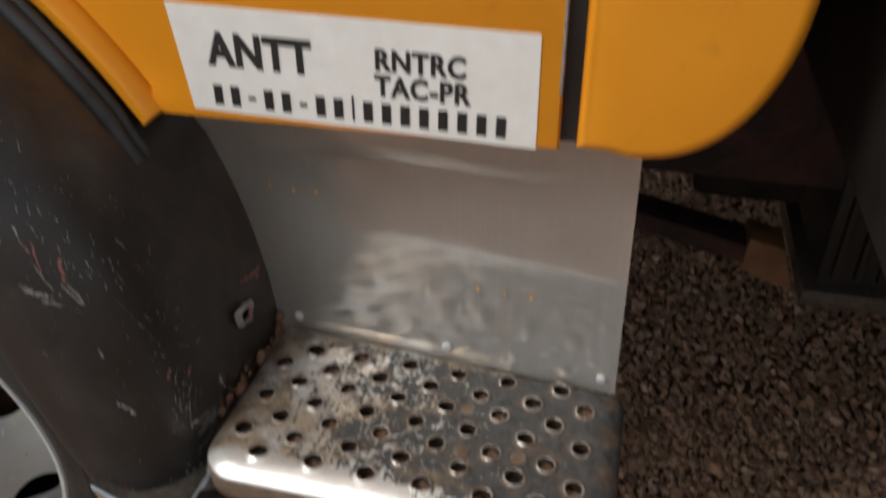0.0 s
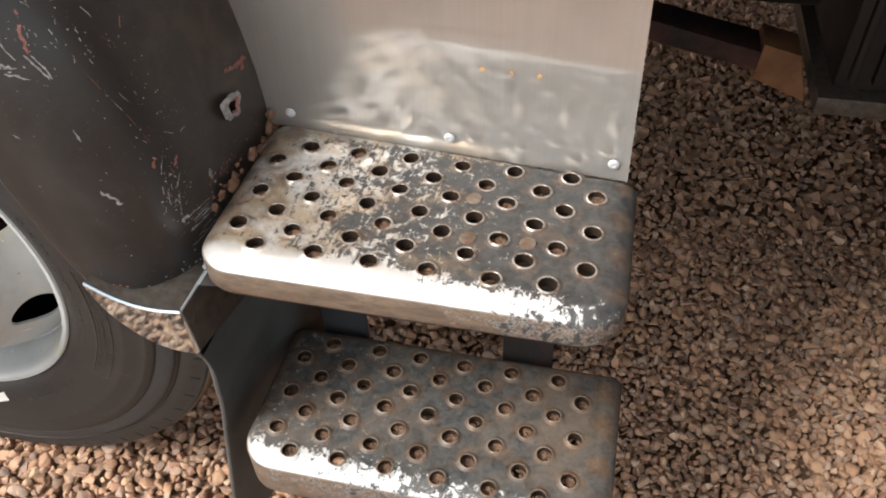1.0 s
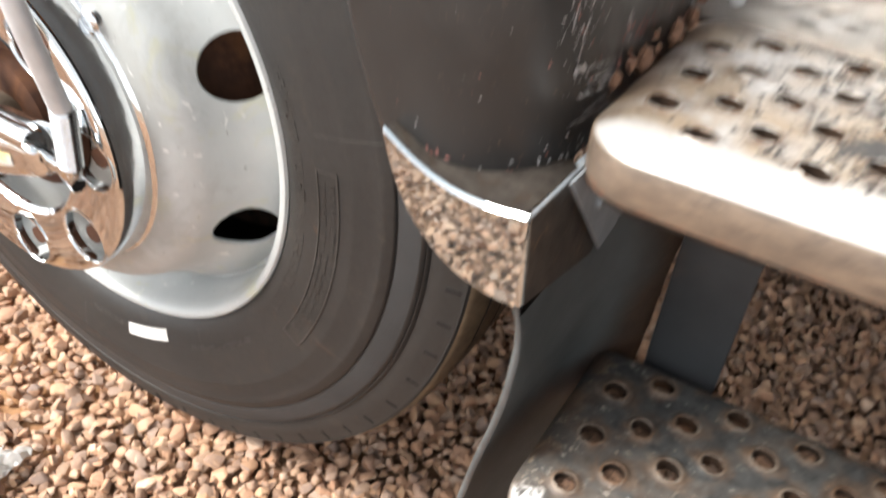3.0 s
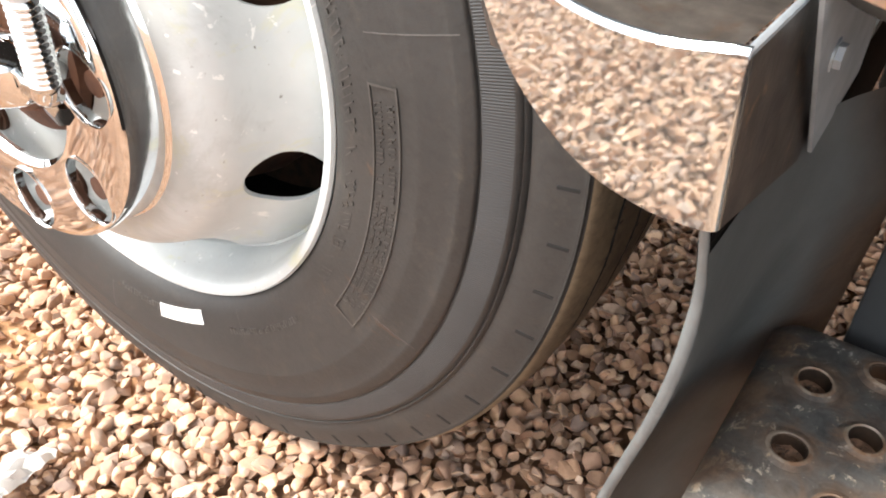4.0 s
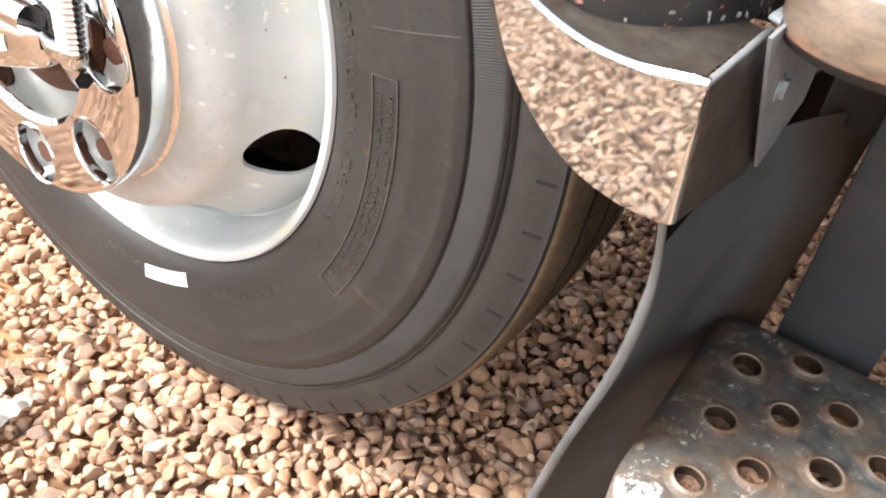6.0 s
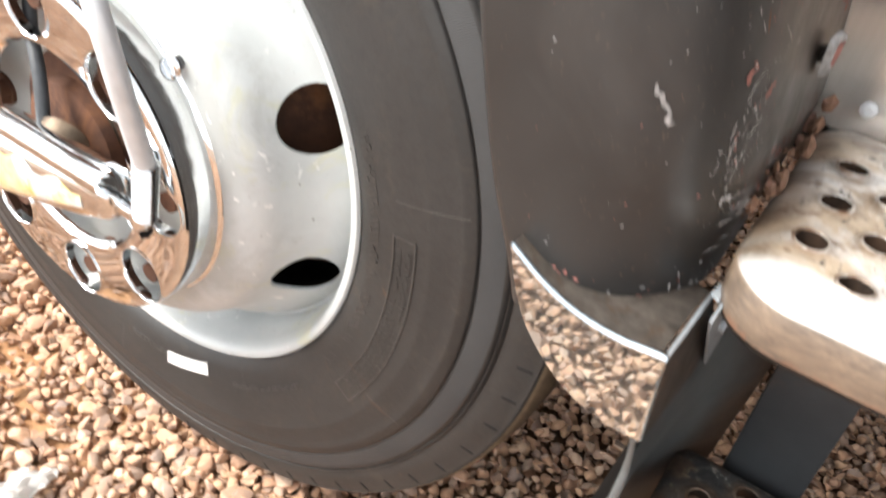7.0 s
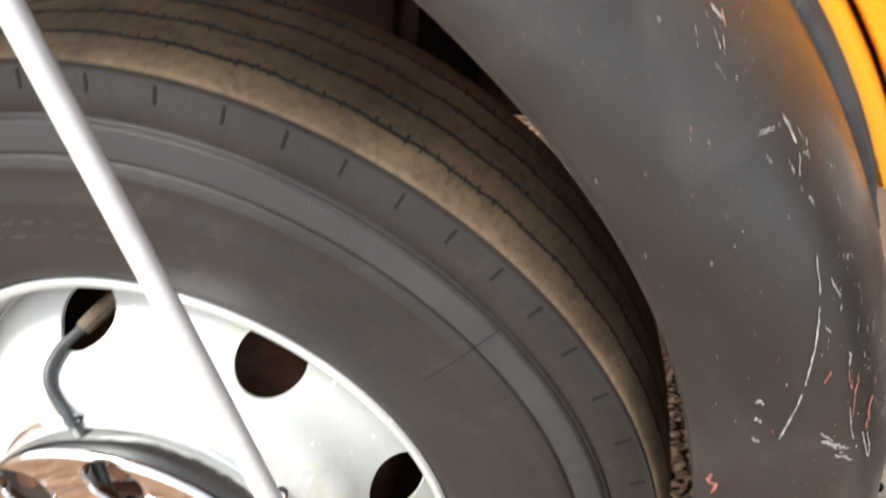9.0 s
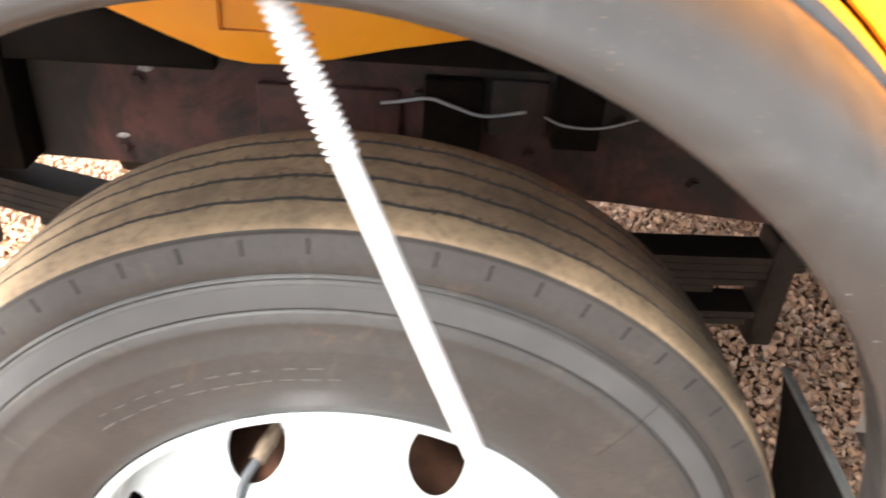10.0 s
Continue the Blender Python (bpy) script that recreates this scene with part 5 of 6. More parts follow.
def make_splash_plate():
    bm = bmesh.new()
    rows = []
    nz = 24
    for k in range(nz + 1):
        z = 0.716 + (1.004 - 0.716) * k / nz
        row = []
        for i in range(31):
            x0 = 0.578 - 0.090 * max(0.0, k / nz - 0.15)
            x = x0 + (0.991 - 0.006 * k / nz - x0) * i / 30
            warp = 0.0003 * noise.noise((x * 6, z * 6, 2)) + (0.004 if z > 0.962 else 0) + max(0.0, 0.768 - z) * 0.06 + (0.0010 if z < 0.768 else 0)
            row.append(Vector((x, plate_y(x) - warp, z)))
        rows.append(row)
    add_rings(bm, rows, False)
    bmesh.ops.solidify(bm, geom=bm.faces[:], thickness=0.0025)
    plate = part("splash_plate", bm, M_PLATE, truck, "dull brushed aluminium sheet behind the steps", 30)
    for x in (0.626, 0.806, 0.975):
        bm = bmesh.new()
        c = Vector((x, plate_y(x) - 0.0058, 0.7365))
        rings = []
        for d, r in ((0.0, 0.0056), (0.0012, 0.0054), (0.0022, 0.0042), (0.0026, 0.0024), (0.0012, 0.0019)):
            rings.append([c + Vector((r * math.cos(t), -d, r * math.sin(t))) for t in [2 * math.pi * k / 20 for k in range(20)]])
        add_rings(bm, rings, True, True, True)
        part("screw", bm, M_ZINC, plate, "round zinc screw head")
    rng = random.Random(3)
    for x, z in ((0.613, 0.907), (0.640, 0.905), (0.666, 0.907), (0.840, 0.821), (0.869, 0.821), (0.896, 0.822)):
        bm = bmesh.new()
        c = Vector((x, plate_y(x) - 0.0026, z))
        rings = []
        for d, s in ((0.0, 1.0), (0.0012, 0.8), (0.0014, 0.3)):
            rings.append([c + Vector(((0.0019 + 0.0005 * math.sin(2 * t + x * 99)) * s * math.cos(t), -d, (0.0024 + 0.0007 * math.cos(3 * t)) * s * math.sin(t))) for t in [2 * math.pi * k / 12 for k in range(12)]])
        add_rings(bm, rings, True, False, True)
        part("orange_plug", bm, M_ORANGE, plate, "small orange filler dab")
    return plate


make_splash_plate()


# steps
def step_outline(x0, x1, y0, y1a, y1b, radius, inset, n=10):
    """A tread seen from above: round front corners, back edge from y1a to y1b."""
    x0, x1, y0 = x0 + inset, x1 - inset, y0 + inset
    y1a, y1b = y1a - inset * 0.5, y1b - inset * 0.5
    r = max(radius - inset, 0.004)
    pts = [Vector((x0 + 0.006, y1a, 0)), Vector((x0, y1a - 0.008, 0))]
    for k in range(n + 1):
        t = math.pi + math.pi / 2 * k / n
        pts.append(Vector((x0 + r + r * math.cos(t), y0 + r + r * math.sin(t), 0)))
    for k in range(1, 8):
        pts.append(Vector((x0 + r + (x1 - x0 - 2 * r) * k / 8, y0, 0)))
    for k in range(n + 1):
        t = -math.pi / 2 + math.pi / 2 * k / n
        pts.append(Vector((x1 - r + r * math.cos(t), y0 + r + r * math.sin(t), 0)))
    pts += [Vector((x1, y1b - 0.008, 0)), Vector((x1 - 0.006, y1b, 0))]
    return pts


def make_step(name, x0, x1, y0, y1a, y1b, top, low, even_x, odd_x, row_y, material, collar, label, seed, packed):
    rng = random.Random(seed)
    layers = [(0.002, low), (0.0, low + 0.004), (0.0, top - 0.0110), (0.0012, top - 0.0092), (0.0065, top - 0.0050), (0.013, top - 0.0019), (0.021, top)]
    inner = [(0.022, top - 0.003), (0.0145, top - 0.0049), (0.0085, top - 0.0080), (0.004, top - 0.0115), (0.003, top - 0.016), (0.003, low + 0.002)]
    bm = bmesh.new()
    made = add_rings(bm, [[p + Vector((0, 0, z)) for p in step_outline(x0, x1, y0, y1a, y1b, 0.042, i)] for i, z in layers], True)
    bm.faces.new(made[-1])
    made2 = add_rings(bm, [[p + Vector((0, 0, z)) for p in step_outline(x0, x1, y0, y1a, y1b, 0.042, i)] for i, z in inner], True)
    bm.faces.new(made2[0])
    n = len(made[0])
    for i in range(n):
        bm.faces.new((made[0][i], made[0][(i + 1) % n], made2[-1][(i + 1) % n], made2[-1][i]))
    holes = []
    for k in range(7):
        for i in range(6 if k % 2 == 0 else 7):
            x = (even_x if k % 2 == 0 else odd_x) + 0.0548 * i + rng.gauss(0, 0.0011)
            holes.append((x, row_y - 0.0250 * k + rng.gauss(0, 0.0008)))
    cut = bmesh.new()
    for x, y in holes:
        add_tube(cut, [(x, y, top - 0.03), (x, y, top + 0.03)], 0.0082, 20)
    shell = carve(bm, cut)
    # hole walls and undersides coloured dark, so the holes read as shaded
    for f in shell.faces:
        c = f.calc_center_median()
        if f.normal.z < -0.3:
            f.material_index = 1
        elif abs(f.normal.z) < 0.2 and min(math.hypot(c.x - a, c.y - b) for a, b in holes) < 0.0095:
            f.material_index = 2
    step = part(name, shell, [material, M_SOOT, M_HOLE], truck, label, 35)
    for x, y in holes:
        bm = bmesh.new()
        s, lean = rng.uniform(0.94, 1.06), rng.uniform(0, 6.28)
        worn = rng.uniform(0.55, 1.0)
        rings = []
        for dz, r in ((-0.0095, 0.0080), (0.0004, 0.0079), (0.0016, 0.0081), (0.0024, 0.0086), (0.0022, 0.0093), (0.0012, 0.0102), (0.0004, 0.0122), (-0.0006, 0.0150), (-0.002, 0.0150), (-0.002, 0.0088), (-0.0095, 0.0084)):
            rings.append([Vector((x + r * s * math.cos(t), y + r * s * math.sin(t), top + (dz * worn * (1 + 0.35 * math.cos(t - lean)) if dz > 0 else dz))) for t in [2 * math.pi * i / 20 for i in range(20)]])
        add_rings(bm, rings, True, wrap=True)
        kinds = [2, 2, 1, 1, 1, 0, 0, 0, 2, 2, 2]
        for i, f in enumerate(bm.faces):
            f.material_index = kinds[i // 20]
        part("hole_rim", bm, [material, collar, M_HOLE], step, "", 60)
        # holes packed with rusty dirt
        if rng.random() < packed:
            bm = bmesh.new()
            sink = rng.uniform(0.0035, 0.0075)
            rings = []
            for k, r in enumerate((0.0080, 0.0060, 0.0038, 0.0016)):
                rings.append([Vector((x + r * math.cos(t), y + r * math.sin(t), top - sink + rng.uniform(-0.0012, 0.0012) - 0.0004 * k)) for t in [2 * math.pi * i / 12 for i in range(12)]])
            add_rings(bm, rings, True, False, True)
            part("packed_dirt", bm, M_DIRT, step, "rusty dirt packed into a hole", 0)
    # a few flattened dimples between the holes
    for _ in range(5):
        x, y = rng.uniform(x0 + 0.05, x1 - 0.05), rng.uniform(y0 + 0.05, row_y)
        if min(math.hypot(x - a, y - b) for a, b in holes) < 0.018:
            continue
        bm = bmesh.new()
        rings = [[Vector((x + r * math.cos(t), y + r * math.sin(t), top + dz)) for t in [2 * math.pi * i / 14 for i in range(14)]] for dz, r in ((-0.001, 0.0085), (0.0012, 0.0075), (0.0016, 0.004))]
        add_rings(bm, rings, True, False, True)
        part("rivet_head", bm, M_COLLAR_RUSTY, step, "", 40)
    return step


upper = make_step("upper_step", 0.604, 1.002, -0.136, 0.089, 0.059, 0.7225, 0.684, 0.661, 0.635, 0.0465, M_STEP_UP, M_COLLAR, "perforated steel step with black paint worn to bare metal", 21, 0.26)
lower = make_step("lower_step", 0.616, 1.022, -0.186, 0.010, 0.012, 0.4705, 0.410, 0.674, 0.648, -0.0135, M_STEP_LOW, M_COLLAR_RUSTY, "muddy perforated lower steel step, black and rusty", 22, 0.66)


def make_step_brackets():
    bm = bmesh.new()
    add_box(bm, (0.650, 0.016, 0.37), (0.708, 0.023, 0.705), 0.002)
    part("step_hanger", bm, M_DARKPLATE, truck, "dark flat steel hanger between the steps")
    bm = bmesh.new()
    add_box(bm, (0.878, 0.016, 0.37), (0.938, 0.023, 0.705), 0.002)
    part("step_hanger", bm, M_OXIDE, truck, "rust red flat steel hanger between the steps")
    bm = bmesh.new()
    add_box(bm, (0.62, 0.022, 0.60), (1.0, 0.062, 0.66), 0.003)
    part("step_rail", bm, M_SOOT, truck, "black steel rail carrying the steps")
    # rust crumbs where fender and step meet
    rng = random.Random(8)
    bm = bmesh.new()
    for _ in range(26):
        y = rng.uniform(-0.06, 0.09)
        c = Vector((0.602 + rng.uniform(-0.008, 0.004), y, 0.722 + rng.uniform(-0.014, 0.010)))
        r = bmesh.ops.create_icosphere(bm, subdivisions=1, radius=rng.choice([0.0018, 0.003, 0.0044, 0.0060, 0.0075]))
        for v in r["verts"]:
            v.co = c + Vector((v.co.x * 0.7, v.co.y * 1.3, v.co.z)) * rng.uniform(0.6, 1.3)
    tagged(part("rust_crust", bm, M_CRUST, truck, "flaking red rust crust", 0), kind="stuff")


make_step_brackets()


# side plate and chrome corner guard
def make_side_plate():
    # front edge by height, how far the sheet leans in under the wheel side, and its crest along y
    front = [(0.16, -0.165), (0.24, -0.159), (0.31, -0.1535), (0.37, -0.1482), (0.42, -0.1450), (0.46, -0.1463), (0.49, -0.1477), (0.52, -0.1515), (0.54, -0.1540), (0.56, -0.1542), (0.58, -0.1520), (0.60, -0.1543), (0.612, -0.160), (0.63, -0.167)]
    lean = [(0.16, 0.553), (0.24, 0.5610), (0.31, 0.5682), (0.37, 0.5745), (0.42, 0.5812), (0.46, 0.588), (0.49, 0.5948), (0.52, 0.6008), (0.54, 0.6039), (0.56, 0.6057), (0.58, 0.6059), (0.60, 0.6041), (0.63, 0.6025)]
    crest = [(-0.16, 0.612), (-0.10, 0.614), (-0.03, 0.606), (0.10, 0.618), (0.32, 0.628)]
    rear = [(0.16, 0.10), (0.36, 0.185), (0.456, 0.222), (0.63, 0.312)]
    bm = bmesh.new()
    rows = []
    for i in range(25):
        z = 0.16 + 0.465 * i / 24
        y0 = soft_table(front, z, 0.012) + 0.006
        line = []
        for k in range(33):
            y = y0 + (table(rear, z) - y0) * (k / 32) ** 1.4
            zz = 0.16 + (table(crest, y) - 0.16) * i / 24
            x = soft_table(lean, zz, 0.03)
            line.append(Vector((x + (0.604 - x) * min(1, max(0, y - 0.05) / 0.4), y, zz)))
        rows.append(line + [p - Vector((0.004, 0, 0)) for p in reversed(line)])
    made = add_rings(bm, rows, True)
    for ring, flip in ((made[0], 1), (made[-1], -1)):
        for k in range(32):
            bm.faces.new([ring[k], ring[k + 1], ring[64 - k], ring[65 - k]][::flip])
    # near-black sheet; the grey shows only on the fold laid over it
    plate = part("side_plate", bm, M_SHADE_BLACK, truck, "curved steel plate beside the steps, near-black behind its grey fold", 40)
    bm = bmesh.new()
    rows = []
    edge = [Vector((soft_table(lean, z, 0.03), soft_table(front, z, 0.012), z)) for z in [0.622 - 0.46 * k / 44 for k in range(45)]]
    for i, p in enumerate(edge):
        way = (edge[min(i + 1, len(edge) - 1)] - edge[max(i - 1, 0)]).normalized()
        inward = Vector((0, -way.z, way.y)).normalized()
        thin = 0.0027 - 0.0009 * min(1.0, max(0.0, p.z - 0.57) / 0.04)
        rows.append([p + inward * (0.0012 + 0.85 * thin * math.cos(t)) + Vector((-0.0016 + thin * math.sin(t), 0, 0)) for t in [2 * math.pi * k / 12 for k in range(12)]])
    add_rings(bm, rows, True, True, True)
    part("plate_lip", bm, M_LIP, plate, "worn pale folded edge")
    bm = bmesh.new()
    add_rings(bm, [[Vector((0.602 + dx, y, table(crest, y) + dz)) for dx, dz in ((-0.005, -0.004), (0.005, -0.004), (0.005, 0.003), (-0.005, 0.003))] for y in [0.06 + 0.25 * k / 10 for k in range(11)]], True, True, True)
    part("top_flange", bm, M_LIP, plate, "worn pale folded edge")
    bm = bmesh.new()
    rows = []
    for i in range(27):
        z = 0.165 + 0.445 * i / 26
        edge_x = 0.642 + 0.07 * (z - 0.49)
        swell = 0.050 * (1 - 0.45 * min(1.0, max(0.0, z - 0.56) / 0.05))
        x0, y0, line = soft_table(lean, z, 0.03) + 0.0008, soft_table(front, z, 0.012) + 0.0002, []
        for k in range(40):
            y = y0 + (0.050 - y0) * k / 39
            x = x0 + swell * (max(0.0, y + 0.14) / 0.18) ** 3
            if x > edge_x:
                break
            line.append(Vector((x, y, z)))
        rows.append(smooth_line([tuple(line[0]), tuple(line[len(line) // 3]), tuple(line[2 * len(line) // 3]), (edge_x, line[-1].y + 0.002, z)], 7))
    add_rings(bm, rows, False)
    bmesh.ops.solidify(bm, geom=bm.faces[:], thickness=0.002)
    part("plate_fold", bm, M_FOLD, plate, "grey sheet turning rusty brown at its fold", 60)
    # galvanised tab with its bolt
    bm = bmesh.new()
    tab = [Vector((0.6098, y, z)) for y, z in ((-0.136, 0.691), (-0.060, 0.690), (0.012, 0.684), (0.012, 0.612), (-0.055, 0.6005))]
    add_slab(bm, tab, (0.0016, 0, 0))
    t = part("bracket_tab", bm, M_GALV, truck, "galvanised bracket tab with a bolt")
    bm = bmesh.new()
    add_slab(bm, [Vector((x, y, 0.689)) for x, y in ((0.603, -0.112), (0.6085, -0.116), (0.6085, -0.098), (0.604, -0.098))], (0, 0, 0.0022), 0.0006)
    part("tab_flange", bm, M_GALV, t)
    bm = bmesh.new()
    c = Vector((0.6114, -0.081, 0.653))
    for r, d0, d1, n in ((0.0062, 0, 0.0008, 20), (0.0048, 0.0008, 0.0034, 6)):
        add_rings(bm, [[c + Vector((d, r * math.cos(b), r * math.sin(b))) for b in [2 * math.pi * i / n for i in range(n)]] for d in (d0, d1)], True, True, True)
    part("bolt", bm, M_GALV, t, "", 30)


make_side_plate()


def make_corner_guard():
    y0 = -0.164
    low = [(0.6052, 0.6210), (0.593, 0.6204), (0.580, 0.6214), (0.562, 0.6268), (0.545, 0.6378), (0.528, 0.6555), (0.5168, 0.6760), (0.5092, 0.6990)]
    low = [Vector((p.x, y0, p.z)) for p in smooth_line([(x, y0, z) for x, z in low], 5)]
    topline = [Vector((p.x, y0, p.z)) for p in smooth_line([(0.5092, y0, 0.6990), (0.531, y0, 0.6860), (0.553, y0, 0.6782), (0.576, y0, 0.6762), (0.5980, y0, 0.6788)], 5)]
    bm = bmesh.new()
    add_slab(bm, [p for p in low[:-1] if p.x < 0.6015] + topline + [Vector((0.6020, y0, 0.6786)), Vector((0.6020, y0, 0.6208))], (0, 0.003, 0))
    # rounded bend into the side face
    bend = [(0.6020 + 0.0040 * math.sin(t), y0 + 0.0040 * (1 - math.cos(t))) for t in [math.pi / 2 * k / 5 for k in range(6)]]
    add_rings(bm, [[Vector((x - 0.0040 * w, y, 0.6210 + 0.0577 * w)) for x, y in bend] for w in (0.0, 1.0)], False)
    # turned-back lip along the top
    rows = []
    for p in topline + [Vector((0.6018, y0, 0.6790))]:
        rows.append([p + Vector((0, 0.0, -0.0010)), p + Vector((0, -0.0001, 0.0002)), p + Vector((0, 0.0016, 0.0019)), p + Vector((0, 0.0034, 0.0019)), p + Vector((0, 0.0038, -0.0005))])
    add_rings(bm, rows, True, True, True)
    guard = part("corner_guard", bm, M_POLISHED, truck, "polished steel corner guard reflecting the gravel", 30)
    bm = bmesh.new()
    side = [Vector((x, y, z)) for x, y, z in ((0.6022, y0 + 0.004, 0.6785), (0.6025, -0.094, 0.679), (0.6085, -0.028, 0.590), (0.6062, y0 + 0.004, 0.6210))]
    add_slab(bm, side, (-0.003, 0, 0), 0.0006)
    part("guard_side", bm, M_SOILED, guard, "soiled dark brown side face")
    bm = bmesh.new()
    a, b = Vector((0.6008, y0 + 0.0008, 0.6790)), Vector((0.6018, -0.094, 0.6795))
    rows = [[p + Vector(q) for q in ((0.0014, 0, -0.001), (0.0014, 0, 0.0006), (0.0004, 0, 0.0014), (-0.0006, 0, 0.0014), (-0.0006, 0, -0.001))] for p in (a, b)]
    add_rings(bm, rows, True, True, True)
    part("guard_lip", bm, M_GALV, guard)
    bm = bmesh.new()
    rows = []
    for i, p in enumerate(topline):
        u = i / (len(topline) - 1)
        rows.append([Vector((p.x, p.y + 0.0028, p.z + 0.0002)).lerp(Vector((0.505 + 0.0945 * u, -0.088 - 0.006 * u, 0.698 - 0.0195 * u)), k / 6) for k in range(7)])
    add_rings(bm, rows, False)
    bmesh.ops.solidify(bm, geom=bm.faces[:], thickness=0.002)
    part("guard_shelf", bm, M_SHELF, guard, "dull grey steel shelf")


make_corner_guard()


# chassis behind the wheel
def make_chassis():
    for y in (1.52, 0.70):
        bm = bmesh.new()
        s = 1 if y < 1 else -1
        web, lip = y + 0.008 * s, y + 0.07 * s
        rows = []
        for x, low in ((-1.5, 0.735), (0.4, 0.676), (0.7, 0.650), (4.5, 0.650)):
            rows.append([Vector((x, yy, zz)) for yy, zz in ((y, low), (lip, low), (lip, low + 0.008), (web, low + 0.008), (web, 0.918), (lip, 0.918), (lip, 0.926), (y, 0.926))])
        add_rings(bm, rows, True, True, True)
        bmesh.ops.bevel(bm, geom=[e for e in bm.edges if abs(e.verts[0].co.x - e.verts[1].co.x) > 0.2], offset=0.002, segments=2, affect="EDGES")
        rail = part("frame_rail", bm, M_OXIDE, truck, "dark red oxide painted chassis rail")
    for x, z in ((-0.46, 0.735), (-0.14, 0.80), (-0.10, 0.80), (0.25, 0.76), (0.40, 0.83), (-0.42, 0.86), (0.55, 0.72), (0.05, 0.86)):
        bm = bmesh.new()
        c = Vector((x, 0.700, z))
        for r, d0, d1, n in ((0.014, 0, 0.003, 18), (0.011, 0.003, 0.012, 6)):
            add_rings(bm, [[c + Vector((r * math.cos(b), -d, r * math.sin(b))) for b in [2 * math.pi * i / n for i in range(n)]] for d in (d0, d1)], True, True, True)
        part("rail_bolt", bm, M_OXIDE, rail, "", 30)
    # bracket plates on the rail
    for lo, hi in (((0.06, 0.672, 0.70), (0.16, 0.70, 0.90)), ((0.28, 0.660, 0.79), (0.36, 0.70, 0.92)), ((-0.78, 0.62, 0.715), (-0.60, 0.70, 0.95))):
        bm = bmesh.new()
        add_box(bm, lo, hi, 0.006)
        part("rail_bracket", bm, M_SHADE_BLACK, truck, "black bracket bolted to the rail")
    for lo, hi in (((-0.22, 0.684, 0.75), (0.02, 0.70, 0.87)), ((0.17, 0.684, 0.80), (0.27, 0.70, 0.90))):
        bm = bmesh.new()
        add_box(bm, lo, hi, 0.006)
        part("gusset_plate", bm, M_OXIDE, truck, "dark red gusset plate on the rail")
    # leaf spring
    for k, (lift, half) in enumerate(((0.0, 0.80), (-0.016, 0.78), (-0.032, 0.74), (-0.048, 0.70), (-0.064, 0.62), (-0.122, 0.74), (-0.138, 0.70), (-0.154, 0.60))):
        bm = bmesh.new()
        rows = []
        for i in range(25):
            start = -0.42 if lift < -0.1 else -half
            x = start + (half - start) * i / 24
            z = (0.5875 if x > 0 else 0.5875 + 0.115 * (x / 0.8) ** 2) + lift - 0.012 * (1 - (x / 0.8) ** 2)
            rows.append([Vector((x, 0.66, z)), Vector((x, 0.74, z)), Vector((x, 0.74, z + 0.0145)), Vector((x, 0.66, z + 0.0145))])
        add_rings(bm, rows, True, True, True)
        part("spring_leaf", bm, M_SOOT, truck, "dark greasy leaf spring", 30)
    for lo, hi in (((0.715, 0.655, 0.40), (0.765, 0.745, 0.64)), ((-0.80, 0.655, 0.50), (-0.74, 0.745, 0.70))):
        bm = bmesh.new()
        add_box(bm, lo, hi, 0.008)
        part("spring_hanger", bm, M_SOOT, truck, "black spring hanger")
    bm = bmesh.new()
    add_tube(bm, [(0, 0.10, 0.492), (0, 0.30, 0.47), (0, 0.55, 0.42), (0, 1.9, 0.42)], [0.06, 0.06, 0.055, 0.055], 20)
    part("front_axle", bm, M_SOOT, truck, "black front axle beam")
    # loose cable
    for line, r in (([(-0.01, 0.66, 0.858), (0.02, 0.655, 0.864), (0.069, 0.652, 0.873), (0.110, 0.65, 0.862), (0.160, 0.65, 0.849), (0.230, 0.655, 0.858)], 0.003), ([(0.262, 0.66, 0.850), (0.295, 0.655, 0.838), (0.353, 0.65, 0.839), (0.417, 0.655, 0.856)], 0.0022)):
        bm = bmesh.new()
        add_tube(bm, smooth_line(line, 8), r, 8)
        part("loose_cable", bm, M_GALV, truck, "thin grey cable sagging along the rail", 60)
    # small pale stones caught on the rail are chips of paint
    for c, s in ((Vector((-0.405, 0.699, 0.879)), 0.011), (Vector((-0.46, 0.699, 0.755)), 0.009)):
        bm = bmesh.new()
        r = bmesh.ops.create_icosphere(bm, subdivisions=1, radius=s)
        for v in r["verts"]:
            v.co = c + Vector((v.co.x * 1.4, v.co.y * 0.3, v.co.z * 0.6))
        part("bare_patch", bm, M_CHIPS, rail, "pale bare patch", 0)
    # yellow inner panel over the wheel
    bm = bmesh.new()
    y = 0.60
    shape = [(-0.75, 1.32), (-0.75, 1.13), (-0.44, 1.014), (-0.33, 0.968), (-0.25, 0.937), (-0.205, 0.931), (-0.155, 0.932), (-0.08, 0.945), (0.014, 0.967), (0.14, 0.991), (0.30, 1.03), (0.42, 1.07), (0.42, 1.32)]
    add_slab(bm, [Vector((x, y, z)) for x, z in shape], (0, 0.02, 0), 0.004)
    cut = bmesh.new()
    add_box(cut, (-0.250, y - 0.02, 0.981), (-0.108, y + 0.012, 1.06))
    part("inner_panel", carve(bm, cut), M_YELLOW, truck, "yellow painted inner wheel arch panel with a recessed slot", 30)
    # black sheets added where the space above the rail is in shade
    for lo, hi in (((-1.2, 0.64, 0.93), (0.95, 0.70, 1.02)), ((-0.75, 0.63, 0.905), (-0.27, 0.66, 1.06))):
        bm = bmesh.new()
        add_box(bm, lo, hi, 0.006)
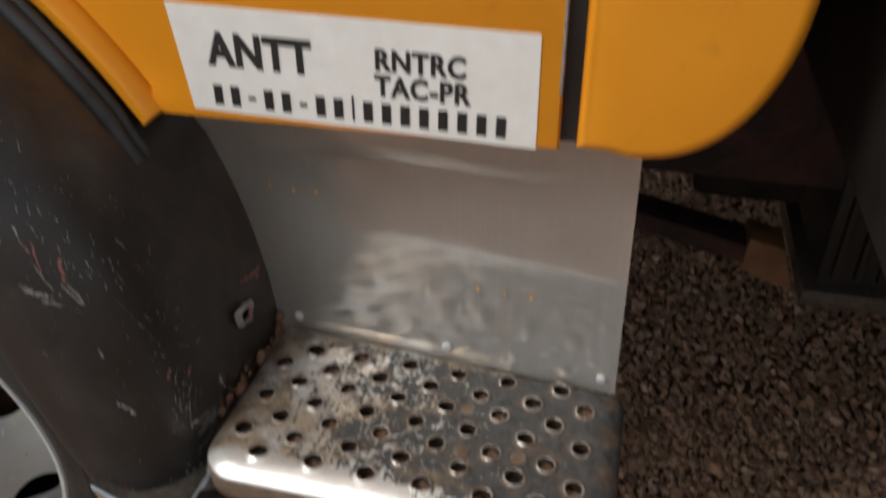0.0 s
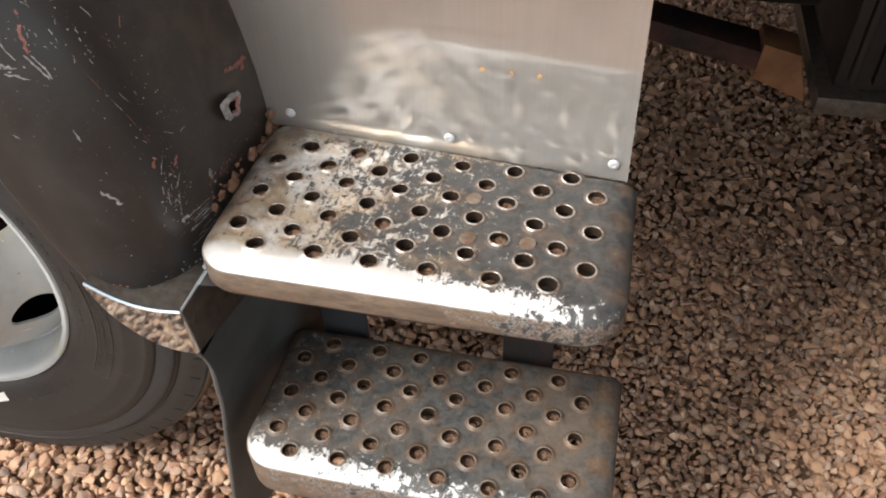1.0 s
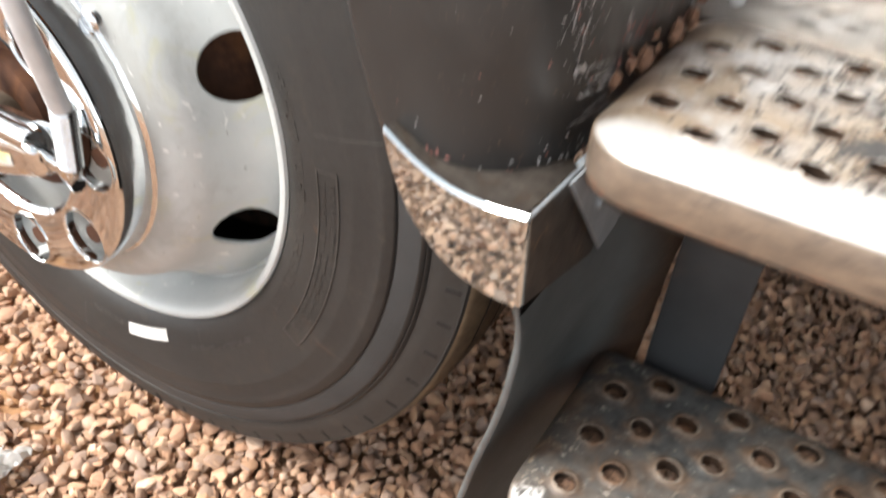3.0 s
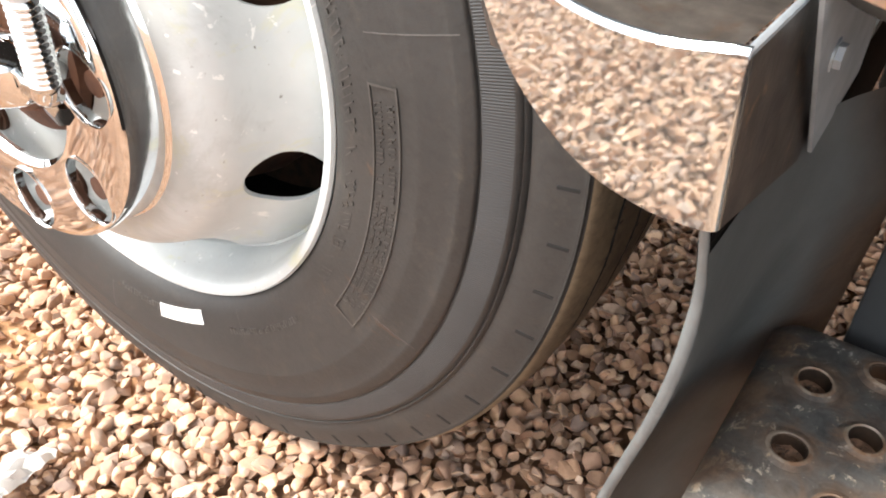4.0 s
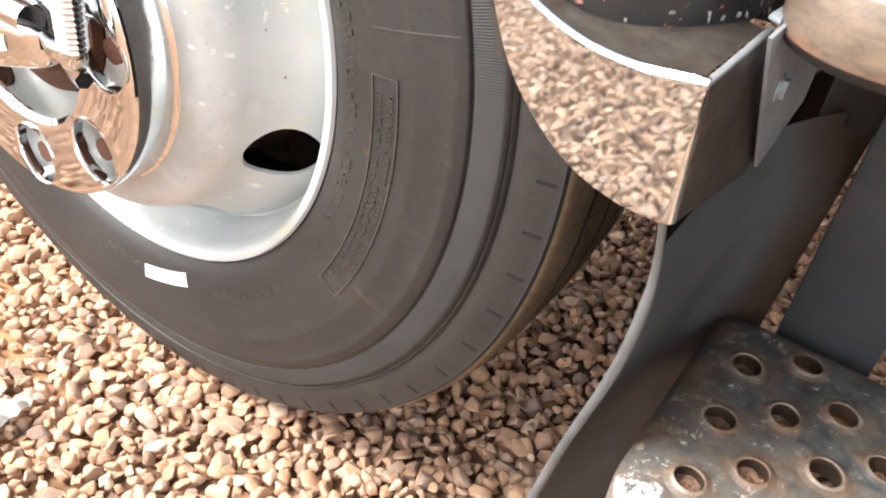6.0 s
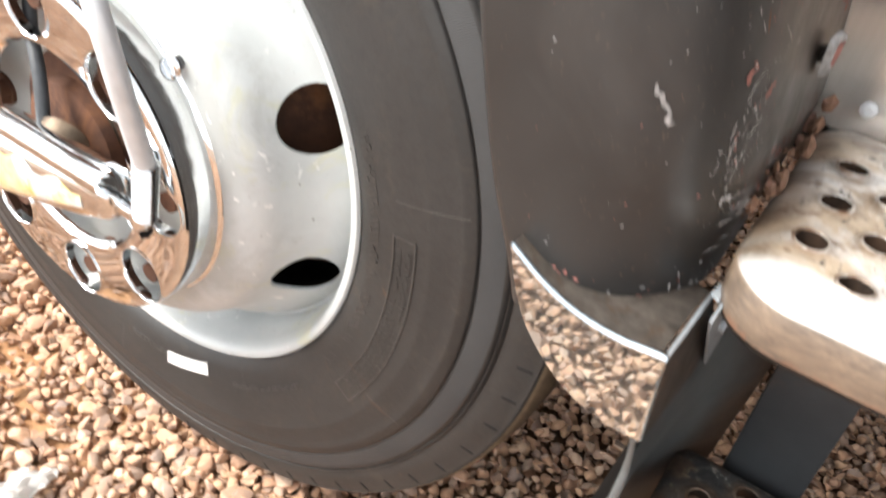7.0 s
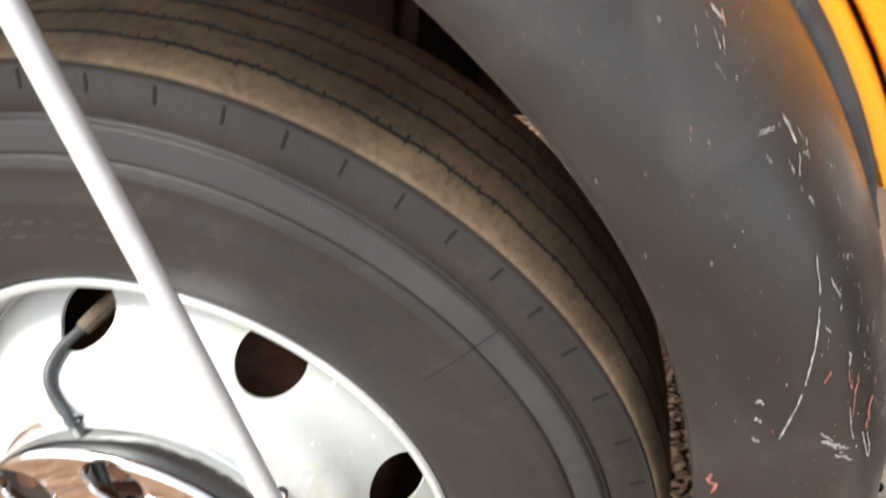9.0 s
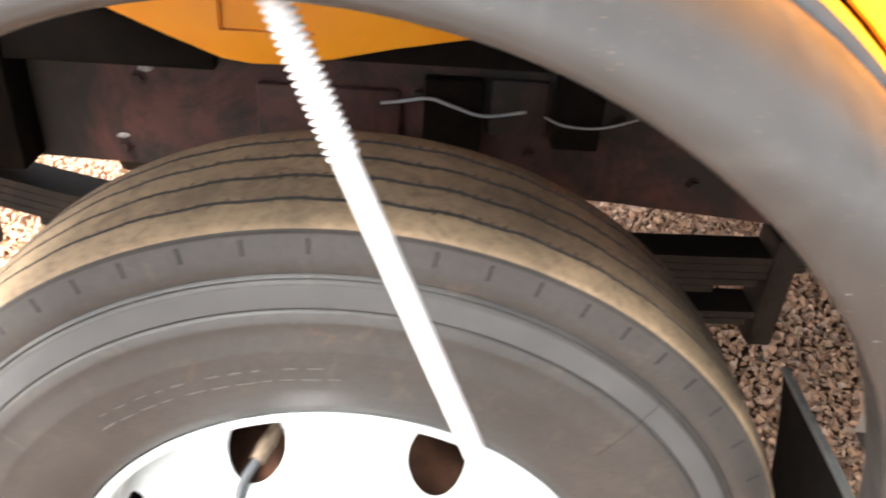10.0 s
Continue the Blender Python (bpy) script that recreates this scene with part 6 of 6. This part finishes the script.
        part("dark_backing", bm, M_SHADE_BLACK, truck, "black sheet standing in for the dark above the rail")
    # black sheet added to close the front of the arch, out past the wheel
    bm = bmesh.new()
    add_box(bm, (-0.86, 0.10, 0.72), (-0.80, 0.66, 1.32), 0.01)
    part("front_liner", bm, M_SHADE_BLACK, truck)
    # behind the cab
    bm = bmesh.new()
    add_slab(bm, [Vector((x, 0.72, z)) for x, z in ((0.96, 0.520), (1.205, 0.468), (1.205, 0.506), (0.96, 0.560))], (0, 0.08, 0), 0.005)
    part("cross_member", bm, M_OXIDE, truck, "dark red steel cross member")


make_chassis()


def make_battery_box():
    """The black ribbed box on its grey tray behind the cab."""
    bm = bmesh.new()
    add_box(bm, (1.325, 0.69, 0.464), (1.95, 1.15, 0.95), 0.012)
    box = part("battery_box", bm, M_BLACKBOX, truck, "black ribbed box on a grey steel tray")
    for k in range(16):
        bm = bmesh.new()
        x = 1.345 + 0.037 * k
        add_box(bm, (x, 0.676, 0.484), (x + 0.014, 0.695, 0.93), 0.004)
        part("rib", bm, M_BLACKBOX, box)
    bm = bmesh.new()
    add_box(bm, (1.305, 0.670, 0.426), (1.97, 1.17, 0.459), 0.003)
    part("tray", bm, M_SHELF, box, "soiled grey steel tray and edge strap")
    bm = bmesh.new()
    outline = [Vector((x, 0.735, z)) for x, z in ((1.203, 0.444), (1.305, 0.405), (1.275, 0.497), (1.210, 0.513))]
    add_slab(bm, outline, (0, 0.08, 0), 0.004)
    part("wooden_wedge", bm, M_WOOD, truck, "brown wooden block wedged beside the box")
    bm = bmesh.new()
    add_tube(bm, [(1.155, 0.29, 1.16), (1.20, 0.30, 1.06), (1.27, 0.33, 0.98), (1.30, 0.38, 0.93)], 0.017, 14)
    part("intake_pipe", bm, M_GALV, truck, "grey pipe behind the cab")
    # assumed load bed, added to shade the ground behind the cab
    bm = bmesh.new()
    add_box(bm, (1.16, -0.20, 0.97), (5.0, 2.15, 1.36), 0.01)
    part("shading_bed", bm, M_SOOT, truck, "assumed load bed, a dark slab added to shade the ground behind the cab")
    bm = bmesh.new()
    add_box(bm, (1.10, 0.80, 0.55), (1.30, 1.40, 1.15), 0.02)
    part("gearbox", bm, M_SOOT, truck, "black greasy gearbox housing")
    # unseen panels added to block light on the far side and towards the rear axle
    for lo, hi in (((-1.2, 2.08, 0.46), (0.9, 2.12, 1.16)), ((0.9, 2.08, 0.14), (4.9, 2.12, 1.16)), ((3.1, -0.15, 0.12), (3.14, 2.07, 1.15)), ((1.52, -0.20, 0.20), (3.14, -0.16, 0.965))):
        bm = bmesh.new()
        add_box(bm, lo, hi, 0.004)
        part("light_blocking_panel", bm, M_SOOT, truck, "unseen dark panel added to block light under the truck")
    # dark mass in the engine's place, added to block light underneath
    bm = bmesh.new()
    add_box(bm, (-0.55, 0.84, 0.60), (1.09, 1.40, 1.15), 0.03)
    part("engine_stand_in", bm, M_SOOT, truck, "dark block added in the engine's place to block light under the cab")


make_battery_box()


# litter
def make_paper():
    rng = random.Random(2)
    bm = bmesh.new()
    n, m = 16, 9
    rows = []
    u, v = Vector((0.12, -0.99, 0)), Vector((0.99, 0.12, 0))
    for i in range(n + 1):
        row = []
        for j in range(m + 1):
            a, b = i / n, j / m
            width = 0.042 * (0.75 + 0.35 * math.sin(2.4 * a + 0.4) + 0.12 * math.sin(9 * a))
            p = Vector((-0.072, -0.166, -0.004)) + u * (0.108 * a + 0.012 * math.sin(5 * b)) + v * ((b - 0.5) * width)
            h = 0.012 + 0.020 * abs(noise.noise((a * 3.1, b * 2.4, 4))) + 0.010 * noise.noise((a * 8, b * 6, 1)) + 0.016 * math.sin(b * 3.1) * (0.4 + a)
            row.append(p + Vector((0, 0, h)))
        rows.append(row)
    add_rings(bm, rows, False)
    bmesh.ops.solidify(bm, geom=bm.faces[:], thickness=0.0006)
    tagged(part("crumpled_paper", bm, M_PAPER, None, "", 25), "crumpled scrap of white paper lying on the gravel", "litter")


make_paper()
